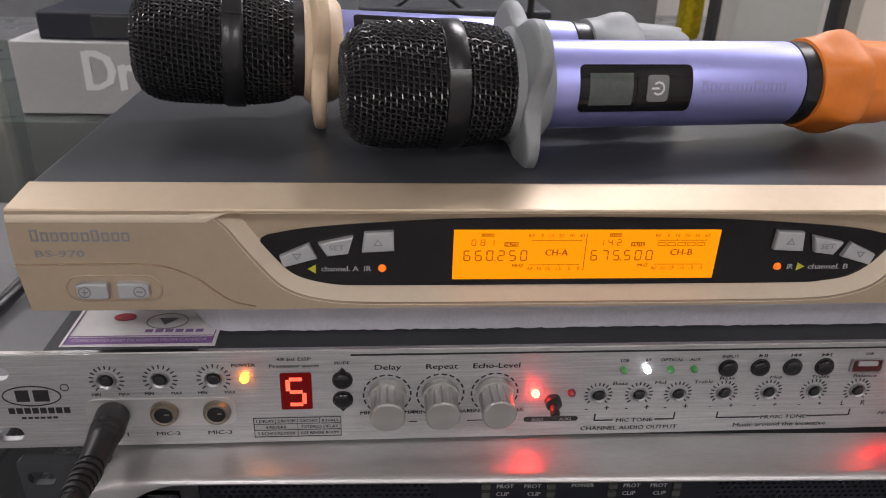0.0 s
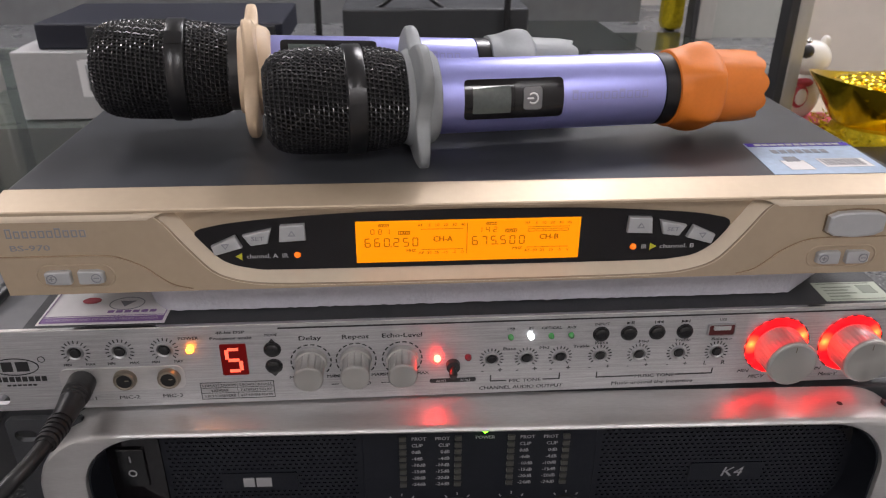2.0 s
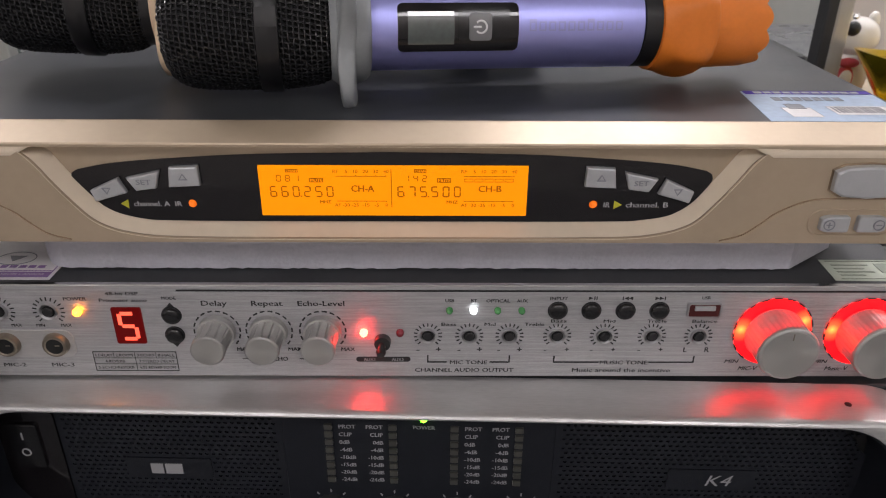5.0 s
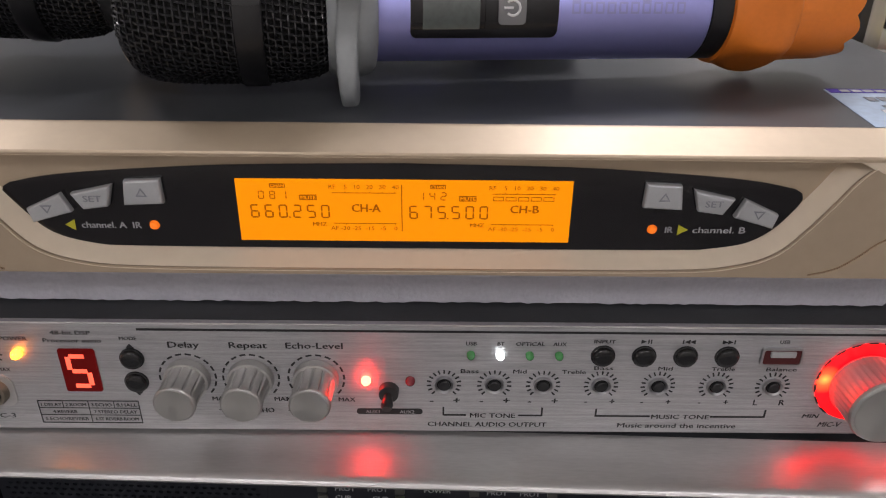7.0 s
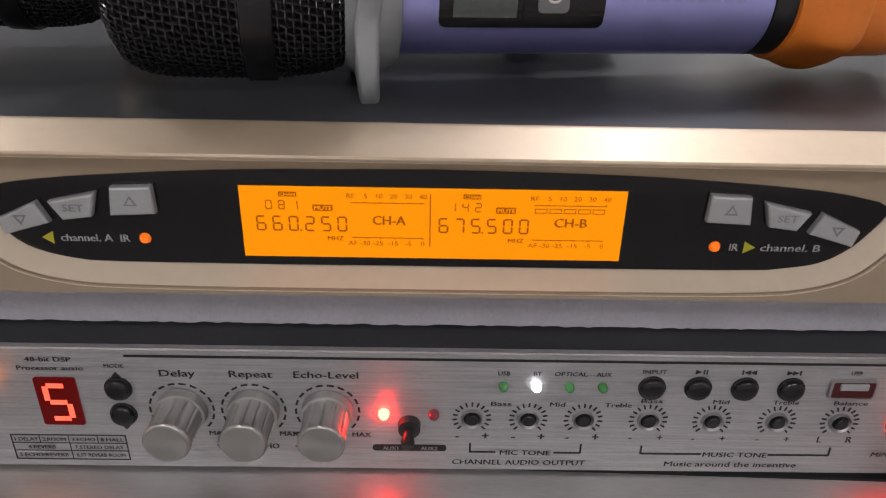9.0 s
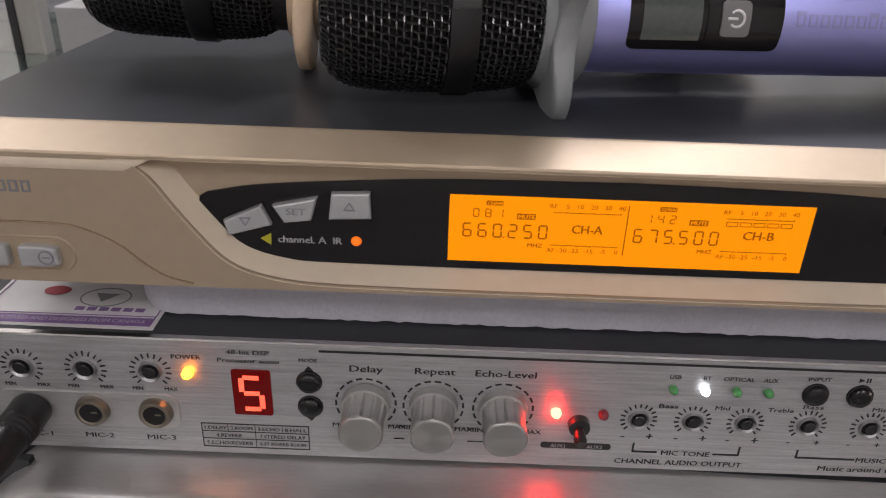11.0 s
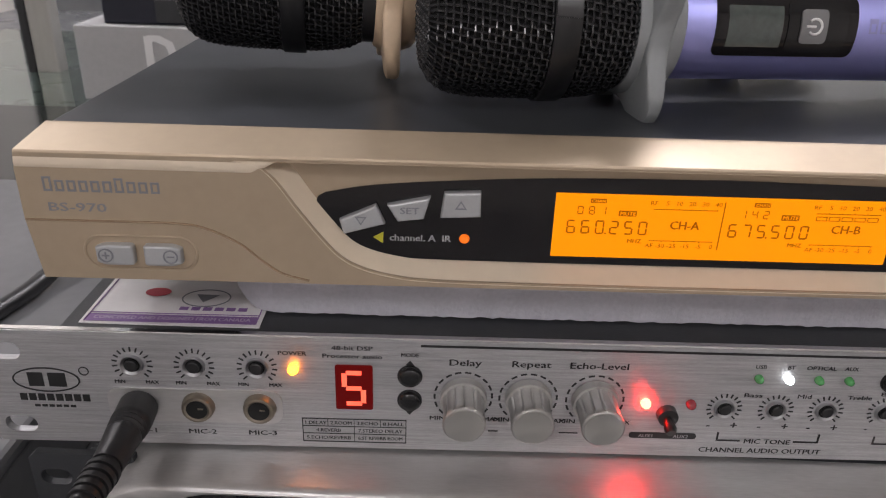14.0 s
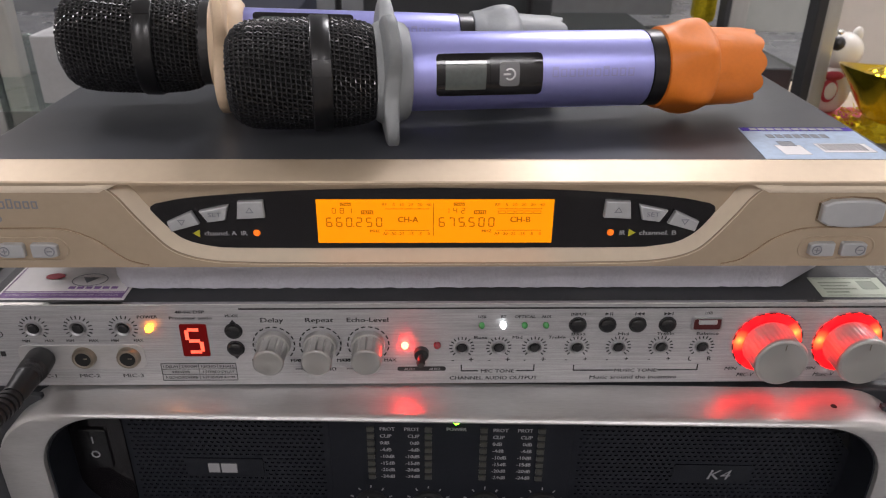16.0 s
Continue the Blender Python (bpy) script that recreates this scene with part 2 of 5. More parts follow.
M_PANEL = mat("ceiling_light_diffuser", (0.9, 0.9, 0.9), 0.5, emit=(1.0, 0.97, 0.93), strength=6)

# ---- mesh helpers ----


def empty(name, m, label, category, group=""):
    o = new(name)
    o.empty_display_size = 0.01
    o.matrix_world = m
    return tagged(o, label, category, group)


def part(name, bm, material, parent=None, label="", m=None, smooth=False):
    me = bpy.data.meshes.new(name)
    if smooth:
        for f in bm.faces:
            f.smooth = True
    bm.to_mesh(me)
    bm.free()
    for k in material if isinstance(material, (list, tuple)) else (material,):
        me.materials.append(k)
    o = new(name, me)
    if smooth:
        me.set_sharp_from_angle(angle=radians(40))
    if parent is not None:
        o.parent = parent
    if m is not None:
        o.matrix_basis = m
    if label:
        o["label"] = label
    return o


def share(name, me, parent, m):
    o = new(name, me)
    o.parent = parent
    o.matrix_basis = m
    return o


def box(x0, x1, y0, y1, z0, z1, bevel=0.0, seg=2):
    bm = bmesh.new()
    bmesh.ops.create_cube(bm, size=1)
    for v in bm.verts:
        v.co = Vector((x0 + (v.co.x + 0.5) * (x1 - x0), y0 + (v.co.y + 0.5) * (y1 - y0), z0 + (v.co.z + 0.5) * (z1 - z0)))
    if bevel > 0:
        bmesh.ops.bevel(bm, geom=list(bm.edges), offset=bevel, segments=seg, affect="EDGES", profile=0.5)
    return bm


def prism(outline, y0, y1, bevel=0.0, seg=2):
    """A solid with an outline in x, z, from its face y0 (towards the camera) back to y1; bevelled front edge."""
    bm = bmesh.new()
    a = [bm.verts.new((x, y1, z)) for x, z in outline]
    b = [bm.verts.new((x, y0, z)) for x, z in outline]
    n = len(outline)
    front = bm.faces.new(b)
    bm.faces.new(a[::-1])
    for i in range(n):
        bm.faces.new((a[i], a[(i + 1) % n], b[(i + 1) % n], b[i]))
    bmesh.ops.recalc_face_normals(bm, faces=bm.faces)
    if bevel > 0:
        bmesh.ops.bevel(bm, geom=list(front.edges), offset=bevel, segments=seg, affect="EDGES", profile=0.5)
    return bm


def plate(outline, holes, y0, y1):
    """A plate with holes right through it: outlines in x, z."""
    bm = bmesh.new()
    fronts = []
    for loop in (outline, *holes):
        vs = [bm.verts.new((x, y0, z)) for x, z in loop]
        fronts += [bm.edges.new((vs[i], vs[(i + 1) % len(vs)])) for i in range(len(vs))]
    bmesh.ops.triangle_fill(bm, use_beauty=True, use_dissolve=False, edges=fronts, normal=(0, -1, 0))
    r = bmesh.ops.extrude_face_region(bm, geom=list(bm.faces))
    for v in r["geom"]:
        if isinstance(v, bmesh.types.BMVert):
            v.co.y = y1
    bmesh.ops.recalc_face_normals(bm, faces=bm.faces)
    return bm


def lathe(profile, seg=48, axis="y", wob=None):
    """Turns a profile of (along, radius) round an axis; closed at both ends."""
    bm = bmesh.new()
    rings = []
    for s, r in profile:
        ring = []
        for k in range(seg):
            a = 2 * math.pi * k / seg
            rr = r if wob is None else wob(s, r, a)
            c, d = rr * math.cos(a), rr * math.sin(a)
            ring.append(bm.verts.new({"y": (c, s, d), "x": (s, c, d), "z": (c, d, s)}[axis]))
        rings.append(ring)
    for p, q in zip(rings, rings[1:]):
        for k in range(seg):
            bm.faces.new((p[k], p[(k + 1) % seg], q[(k + 1) % seg], q[k]))
    bm.faces.new(rings[0])
    bm.faces.new(rings[-1])
    bmesh.ops.recalc_face_normals(bm, faces=bm.faces)
    return bm


def tube(points, r, seg=8, closed=False, bm=None):
    """A round wire along points."""
    bm = bm or bmesh.new()
    n = len(points)
    pts = [Vector(p) for p in points]
    rings = []
    up = Vector((0.13, 0.21, 1)).normalized()
    for i, p in enumerate(pts):
        if closed:
            t = pts[(i + 1) % n] - pts[i - 1]
        else:
            t = pts[min(i + 1, n - 1)] - pts[max(i - 1, 0)]
        t.normalize()
        u = (up - t * up.dot(t)).normalized()
        w = t.cross(u)
        up = u
        rr = r[i] if isinstance(r, (list, tuple)) else r
        rings.append([bm.verts.new(p + rr * (math.cos(2 * math.pi * k / seg) * u + math.sin(2 * math.pi * k / seg) * w)) for k in range(seg)])
    for i in range(n if closed else n - 1):
        p, q = rings[i], rings[(i + 1) % n]
        for k in range(seg):
            bm.faces.new((p[k], p[(k + 1) % seg], q[(k + 1) % seg], q[k]))
    if not closed:
        bm.faces.new(rings[0])
        bm.faces.new(rings[-1])
    return bm


def smooth_path(points, steps=8):
    """Catmull-Rom through points."""
    p = [Vector(q) for q in points]
    p = [2 * p[0] - p[1], *p, 2 * p[-1] - p[-2]]
    out = []
    for i in range(1, len(p) - 2):
        for k in range(steps):
            t = k / steps
            a, b, c, d = p[i - 1 : i + 3]
            out.append(0.5 * ((2 * b) + (c - a) * t + (2 * a - 5 * b + 4 * c - d) * t * t + (3 * b - a - 3 * c + d) * t ** 3))
    out.append(p[-2])
    return out


def rrect(x0, x1, z0, z1, r, n=8):
    out = []
    for cx, cz, a0 in ((x1 - r, z1 - r, 0), (x0 + r, z1 - r, 90), (x0 + r, z0 + r, 180), (x1 - r, z0 + r, 270)):
        for k in range(n + 1):
            a = radians(a0 + 90 * k / n)
            out.append((cx + r * math.cos(a), cz + r * math.sin(a)))
    return out


def disc(x, z, r, n=24, rz=None):
    return [(x + r * math.cos(2 * math.pi * k / n), z + (rz or r) * math.sin(2 * math.pi * k / n)) for k in range(n)]


def lettering(text, x, z, size, parent, material, y=-0.0002, align="CENTER", shear=0.0, width=None, name="lettering", m=None, bold=0.08):
    """Printed words that stand in the x, z plane and face the front; z is their middle height, size the capitals' height."""
    cu = bpy.data.curves.new(name, "FONT")
    cu.body, cu.size, cu.align_x, cu.align_y, cu.shear, cu.resolution_u = text, size / 0.69, align, "BOTTOM_BASELINE", shear, 2
    tmp = bpy.data.objects.new(name, cu)
    me = bpy.data.meshes.new_from_object(tmp)
    bpy.data.objects.remove(tmp)
    xs = [v.co.x for v in me.vertices]
    k = width / (max(xs) - min(xs)) if width else 1
    for v in me.vertices:
        v.co = Vector((v.co.x * k, 0, v.co.y - size / 2))
    verts = [v.co.copy() for v in me.vertices]
    faces = [tuple(q.vertices) for q in me.polygons]
    n = len(verts)
    shifted = [v + Vector((size * bold, 0.00002, size * bold * 0.3)) for v in verts]
    bpy.data.meshes.remove(me)
    me = bpy.data.meshes.new(name)
    me.from_pydata(verts + shifted, [], faces + [tuple(i + n for i in q) for q in faces])
    me.materials.append(material)
    o = new(name, me)
    o.parent = parent
    o.matrix_basis = (m or Matrix()) @ Matrix.Translation((x, y, z))
    return o


def bars(rects, y0, y1):
    """Flat printed bars joined in one mesh: (x0, x1, z0, z1)."""
    bm = bmesh.new()
    for x0, x1, z0, z1 in rects:
        b = [bm.verts.new(p) for p in ((x0, y0, z0), (x1, y0, z0), (x1, y0, z1), (x0, y0, z1))]
        c = [bm.verts.new((v.co.x, y1, v.co.z)) for v in b]
        bm.faces.new(b)
        for i in range(4):
            bm.faces.new((b[i], c[i], c[(i + 1) % 4], b[(i + 1) % 4]))
    bmesh.ops.recalc_face_normals(bm, faces=bm.faces)
    return bm


SEGMENTS = {"0": "abcdef", "1": "bc", "2": "abged", "3": "abgcd", "4": "fgbc", "5": "afgcd", "6": "afgecd", "7": "abc", "8": "abcdefg", "9": "abcdfg"}


def seven_segment(text, x, z, w, h, t, pitch, slant=0.0):
    """Digits made of bars, from the lower left x, z."""
    bm = bmesh.new()
    for ch in text:
        if ch == ".":
            rects = [(-(pitch - w) * 0.7 - t * 0.4, -(pitch - w) * 0.7 + t * 0.6, 0, t)]
        else:
            g = t * 0.35
            spots = {"a": (g + t * 0.5, w - g - t * 0.5, h - t, h), "d": (g + t * 0.5, w - g - t * 0.5, 0, t), "g": (g + t * 0.5, w - g - t * 0.5, h / 2 - t / 2, h / 2 + t / 2),
                     "f": (0, t, h / 2 + g, h - g - t * 0.3), "e": (0, t, g + t * 0.3, h / 2 - g), "b": (w - t, w, h / 2 + g, h - g - t * 0.3), "c": (w - t, w, g + t * 0.3, h / 2 - g)}
            rects = [spots[c] for c in SEGMENTS[ch]]
        for x0, x1, z0, z1 in rects:
            bm.faces.new([bm.verts.new((x + px + slant * pz, 0, z + pz)) for px, pz in ((x0, z0), (x1, z0), (x1, z1), (x0, z1))])
        if ch != ".":
            x += pitch
    return bm

# ---- room and counter ----
tagged(part("floor", box(-2.2, 2.4, -2.4, 2.2, -0.79, -0.75), M_FLOOR), "grey floor", "floor", kind="structure")
tagged(part("ceiling", box(-2.2, 2.4, -2.4, 2.2, 1.78, 1.84), M_CEIL), "white painted ceiling", "ceiling", kind="structure")
tagged(part("wall_north", box(-2.2, 2.4, 2.0, 2.1, -0.75, 1.78), M_WALL), "warm grey painted wall", "wall", kind="structure")
tagged(part("wall_south", box(-2.2, 2.4, -2.4, -2.3, -0.75, 1.78), M_WALL), "warm grey painted wall", "wall", kind="structure")
tagged(part("wall_west", box(-2.2, -2.1, -2.3, 2.0, -0.75, 1.78), M_WALL), "warm grey painted wall", "wall", kind="structure")
tagged(part("wall_east", box(2.3, 2.4, -2.3, 2.0, -0.75, 1.78), M_WALL), "warm grey painted wall", "wall", kind="structure")
tagged(part("counter_top", box(-1.1, 1.4, -0.12, 1.9, -0.04, 0.0, 0.002), M_TERRAZZO), "dark grey speckled terrazzo counter top", "counter", kind="structure")
tagged(part("counter_base", box(-1.08, 1.38, -0.10, 1.88, -0.75, -0.04), M_CABINET), "charcoal base under the counter top", "counter", kind="structure")


# ---- power amplifier: lowest unit, turned a little ----
def build_amplifier():
    a = empty("power_amplifier", pose(0.0065, -0.0022, 0, 0, 0, -1.75), "black power amplifier with a rounded silver front frame, on the counter", "amplifier")
    part("case", box(-0.215, 0.215, 0.006, 0.36, 0.002, 0.0862, 0.001), M_BLACKMETAL, a)
    # silver frame: a rounded ring, swept from the back to a softly rounded front edge
    outer0, inner0 = rrect(-0.2215, 0.2215, -0.0, 0.0880, 0.036, 10), rrect(-0.1985, 0.1985, 0.004, 0.0850, 0.031, 10)
    bm = bmesh.new()

    def grow(loop, d):
        cx, cz = 0.0, 0.044
        out = []
        n = len(loop)
        for i, (x, z) in enumerate(loop):
            (xa, za), (xb, zb) = loop[i - 1], loop[(i + 1) % n]
            tx, tz = xb - xa, zb - za
            k = math.hypot(tx, tz) or 1
            out.append((x + d * tz / k, z - d * tx / k))
        return out

    stations = [(outer0, 0.004), (outer0, -0.0195), (grow(outer0, -0.0007), -0.0217), (grow(outer0, -0.0016), -0.0226)]
    stations += [(grow(inner0, 0.0012), -0.0230), (grow(inner0, 0.0003), -0.0226), (inner0, -0.0215), (inner0, 0.004)]
    rings = [[bm.verts.new((x, y, z)) for x, z in loop] for loop, y in stations]
    n = len(outer0)
    for p, q in zip(rings, rings[1:] + rings[:1]):
        for i in range(n):
            bm.faces.new((p[i], p[(i + 1) % n], q[(i + 1) % n], q[i]))
    bmesh.ops.recalc_face_normals(bm, faces=bm.faces)
    part("front_frame", bm, M_FRAME, a, "satin silver frame with scuffed edges", smooth=True)
    bm = bmesh.new()
    a0, a1 = grow(inner0, -0.0003), grow(inner0, -0.0012)
    rings = [[bm.verts.new((x, y, z)) for x, z in loop] for loop, y in ((a0, -0.0205), (a1, -0.0205), (a1, 0.0020), (a0, 0.0020))]
    for p, q in zip(rings, rings[1:] + rings[:1]):
        for i in range(n):
            bm.faces.new((p[i], p[(i + 1) % n], q[(i + 1) % n], q[i]))
    bmesh.ops.recalc_face_normals(bm, faces=bm.faces)
    part("inner_liner", bm, M_AMPBLACK, a, "black lining of the frame opening", smooth=True)
    # near-black sheet, the dark depth behind the grilles put into its colour
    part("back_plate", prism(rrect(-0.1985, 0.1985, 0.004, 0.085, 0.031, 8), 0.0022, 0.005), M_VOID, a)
    # perforated grilles left and right of the control panel
    for side in (-1, 1):
        x0, x1 = (-0.1975, -0.0655) if side < 0 else (0.0575, 0.1975)
        holes = []
        row = 0
        z = 0.010
        while z < 0.080:
            x = x0 + 0.004 + (0.00155 if row % 2 else 0)
            while x < x1 - 0.003:
                edge = (abs(x) > 0.168 and z > 0.055 and math.hypot(abs(x) - 0.1675, z - 0.054) > 0.026) or (abs(x) > 0.1935)
                badge = abs(x - (-0.1205 if side < 0 else 0.1305)) < 0.020 and abs(z - 0.036) < 0.0062
                switch = side < 0 and x < -0.166
                if not (edge or badge or switch):
                    holes.append(disc(x, z, 0.00105, 6, 0.00075))
                x += 0.0031
            z += 0.00265
            row += 1
        part("perforated_grille", plate([(x0, 0.006), (x1, 0.006), (x1, 0.0515), (x1 if side < 0 else 0.1675, 0.0835), (x0 if side > 0 else -0.1675, 0.0835), (x0, 0.0515)], holes, 0.0, 0.001), M_AMPBLACK, a, "black perforated steel grille")
    part("control_panel", box(-0.0655, 0.0575, -0.0008, 0.002, 0.005, 0.0845, 0.0003, 1), M_AMPBLACK, a, "flat black control panel")
    # badges
    part("badge", prism(rrect(-0.1405, -0.1005, 0.030, 0.042, 0.001, 3), -0.0009, 0.0005), M_AMPBLACK, a)
    b = part("badge", prism(rrect(0.1105, 0.1505, 0.030, 0.042, 0.001, 3), -0.0009, 0.0005), M_AMPBLACK, a)
    for x0, x1 in ((-0.1290, -0.1232), (-0.1222, -0.1142)):
        part("maker_mark", bars([(x0, x1, 0.0330, 0.0390)], -0.0012, -0.0009), M_WHITEINK, a, "pale grey mark")
    lettering("K4", 0.1332, 0.036, 0.0062, a, M_WHITEINK, -0.0011, shear=0.25, width=0.0120, bold=0.015)
    # rocker switch
    sw = part("rocker_switch", prism(rrect(-0.1965, -0.1690, 0.012, 0.068, 0.003, 4), -0.0012, 0.001, 0.0004), M_GLOSSBLACK, a, "black mains rocker switch")
    part("rocker", prism(rrect(-0.1918, -0.1772, 0.036, 0.0615, 0.0015, 4), -0.0028, -0.001, 0.0008), M_GLOSSBTN, sw)
    part("on_mark", bars([(-0.1848, -0.1842, 0.0530, 0.0570)], -0.0031, -0.0028), M_WHITEINK, sw)
    part("off_mark", plate(disc(-0.1845, 0.0458, 0.0022, 20), [disc(-0.1845, 0.0458, 0.0016, 20)], -0.0031, -0.0028), M_WHITEINK, sw)
    # level meters
    me = None
    for k, x in enumerate((-0.0445, -0.0155, 0.0123, 0.0413)):
        for i in range(8):
            z = 0.0632 - i * 0.00445
            if me is None:
                o = part("meter_segment", prism(rrect(-0.0018, 0.0018, -0.0014, 0.0014, 0.0003, 2), -0.0013, 0), mat("unlit_meter_segment", (0.055, 0.055, 0.048), 0.3), a, m=pose(x, -0.0006, z))
                me = o.data
            else:
                share("meter_segment", me, a, pose(x, -0.0006, z))
            word = ("PROT", "CLIP", "0dB", "-4dB", "-10dB", "-15dB", "-20dB", "-24dB")[i]
            left = k % 2 == 0
            lettering(word, x + (0.0045 if left else -0.0045), z, 0.0021, a, M_WHITEINK, -0.0012, "LEFT" if left else "RIGHT")
    part("power_led", lathe([(-0.0024, 0.0006), (-0.0021, 0.0014), (-0.0012, 0.0019), (0, 0.0019)], 16), M_LEDGREEN, a, "lit green power light", m=pose(-0.0015, -0.0007, 0.0690), smooth=True)
    lettering("POWER", -0.0015, 0.0635, 0.0020, a, M_WHITEINK, -0.0012)
    # level knobs
    for x in (-0.0455, -0.0155, 0.0140, 0.0440):
        k = part("level_knob", lathe([(-0.016, 0.0055), (-0.0155, 0.0062), (-0.002, 0.0068), (-0.002, 0.0085), (0, 0.0085)], 32, wob=lambda s, r, t: r * (1 + 0.02 * math.cos(16 * t))), M_BLACKPL, a, "black knurled level knob", m=pose(x, -0.0008, 0.0135), smooth=True)
        part("pointer", box(-0.0004, 0.0004, -0.0163, -0.003, 0.001, 0.0069), M_WHITEINK, k, m=pose(0, 0, 0, 0, -12, 0))
        for j in range(9):
            t = radians(225 - j * 33.75)
            share_bar = bars([(-0.0003, 0.0003, 0.0102, 0.0118)], -0.0011, -0.0008)
            part("scale_tick", share_bar, M_WHITEINK, a, m=pose(x, 0, 0.0135, 0, 90 - math.degrees(t), 0))
    # rack ears
    for side in (-1, 1):
        out = [(side * 0.2005, 0.002), (side * 0.2005, 0.0868), (side * 0.2350, 0.0868), (side * 0.2375, 0.0845), (side * 0.2375, 0.004), (side * 0.2350, 0.002)]
        hs = [rrect(side * 0.2290 - 0.0055, side * 0.2290 + 0.0055, zc - 0.0034, zc + 0.0034, 0.0033, 5) for zc in (0.0765, 0.012)]
        part("rack_ear", plate(out, hs, -0.0085, -0.0055), M_BLACKMETAL, a, "black steel rack ear with oval slots")
    # small screws and a chip in the frame's top
    for x, y in ((0.176, -0.010),):
        part("frame_screw", lathe([(0, 0.0016), (0.0004, 0.0014), (0.0005, 0.0005)], 12, "z"), M_VOID, a, m=pose(x, y, 0.0878))
    return a


amplifier = build_amplifier()


# ---- effects processor ----
def build_processor():
    p = empty("effects_processor", pose(0, 0, 0.0), "silver brushed-aluminium karaoke effects processor on the amplifier", "processor")
    part("case", box(-0.2145, 0.2145, 0.0022, 0.225, 0.0895, 0.1338, 0.0006), M_BLACKMETAL, p, "black steel case")
    for x in (-0.17, 0.17):
        for y in (0.03, 0.2):
            part("foot", lathe([(0.0862, 0.007), (0.0865, 0.008), (0.0898, 0.008)], 20, "z"), M_RUBBER, p, m=pose(x, y, 0))
    slots = [rrect(sx * 0.2325 - 0.0055, sx * 0.2325 + 0.0055, zc - 0.0033, zc + 0.0033, 0.0032, 6) for sx in (-1, 1) for zc in (0.126, 0.0965)]
    fp = part("front_panel", plate(rrect(-0.2413, 0.2413, 0.0895, 0.134, 0.001, 3), slots, 0.0, 0.0030), M_BRUSHED, p, "brushed aluminium front panel")
    part("top_edge", box(-0.2405, 0.2405, 0.0002, 0.0028, 0.1336, 0.1344, 0.0003, 1), M_CHROME, p, "bright cut edge")
    ink = M_INK

    def rule(rects, material=ink, name="printed_line"):
        for q in rects:
            part(name, bars([q], -0.0002, 0.0), material, p)

    # maker's mark: an oval ring with plain blocks
    part("maker_mark", plate(disc(-0.2205, 0.1150, 0.0112, 40, 0.0049), [disc(-0.2205, 0.1150, 0.0107, 40, 0.0044)], -0.0002, 0.0), ink, p, "black oval mark with plain blocks")
    rule([(-0.2265, -0.2215, 0.1124, 0.1178), (-0.2198, -0.2140, 0.1124, 0.1178)], name="maker_mark")
    part("maker_mark", plate(disc(-0.2075, 0.1188, 0.0017, 20), [disc(-0.2075, 0.1188, 0.0014, 20)], -0.0002, 0.0), ink, p)
    rule([(-0.2305 + 0.0030 * i, -0.2282 + 0.0030 * i, 0.1066, 0.1093) for i in range(8)], name="maker_mark")
    rule([(-0.2262 + 0.0024 * i, -0.2245 + 0.0024 * i, 0.1040, 0.1049) for i in range(6)], name="maker_mark")

    def dashes(x, z, r0, r1, count, a0, step, y):
        me = None
        for j in range(count):
            turn = pose(x, 0, z, 0, -(a0 + j * step), 0)
            if me is None:
                bm = bmesh.new()
                for q in range(3):
                    ta, tb = radians(4.2 * q), radians(4.2 * (q + 1))
                    bm.faces.new([bm.verts.new((r * math.cos(t), y, r * math.sin(t))) for r, t in ((r0, ta), (r1, ta), (r1, tb), (r0, tb))])
                me = part("dash", bm, ink, p, m=turn).data
            else:
                share("dash", me, p, turn)

    def trim_pot(x, z, r, tick0, tick1, ends=None):
        h = part("trim_control", lathe([(-0.0003, r * 0.70), (-0.0013, r - 0.0001), (-0.0013, r + 0.0001), (0.0, r + 0.0002)], 24), M_DULLSTEEL, p, "small recessed trim control", m=pose(x, 0, z), smooth=True)
        # flat disc on the uncut panel, the hole's shade painted near-black
        part("hole", prism(disc(0, 0, r * 0.74, 20), -0.0006, -0.0001), M_VOID, h)
        part("shaft", lathe([(-0.0018, r * 0.52), (-0.0016, r * 0.60), (0, r * 0.60)], 16), M_RUBBER, h, m=pose(0, 0, 0.0002))
        me = None
        for j in range(15):
            turn = pose(0, 0, 0, 0, 45 - j * 270 / 14, 0)
            if me is None:
                me = part("tick", bars([(tick0, tick1, -0.00026, 0.00026)], -0.0002, 0.0), ink, h, m=turn).data
            else:
                share("tick", me, h, turn)

    for i, x in enumerate((-0.191, -0.1707, -0.150)):
        trim_pot(x, 0.122, 0.0036, 0.0050, 0.0067)
        lettering("MIN", x - 0.0050, 0.1152, 0.0014, p, ink)
        lettering("MAX", x + 0.0057, 0.1152, 0.0014, p, ink)
        lettering("MIC-%d" % (i + 1), x, 0.0952, 0.0019, p, ink, width=0.0095)
        j = part("jack_socket", lathe([(-0.0022, 0.0036), (-0.0026, 0.0042), (-0.0024, 0.0050), (-0.0016, 0.0054), (0, 0.0056)], 28), M_BRASS, p, "round nickel jack socket", m=pose(x, -0.0006, 0.1062), smooth=True)
        # the socket's inner shade is a near-black disc
        part("hole", prism(disc(0, 0, 0.0036, 20), -0.00235, -0.0012), M_VOID, j)
        part("contact", box(0.0004, 0.0022, -0.0026, -0.0022, 0.0003, 0.0008), M_BRASS, j)
    part("jack_plate", plate(rrect(-0.201, -0.1425, 0.0995, 0.1128, 0.004, 6), [disc(x, 0.1062, 0.0046, 20) for x in (-0.191, -0.1707, -0.150)], -0.0006, 0.0), M_FRAME, p, "smooth raised plate round the jacks")

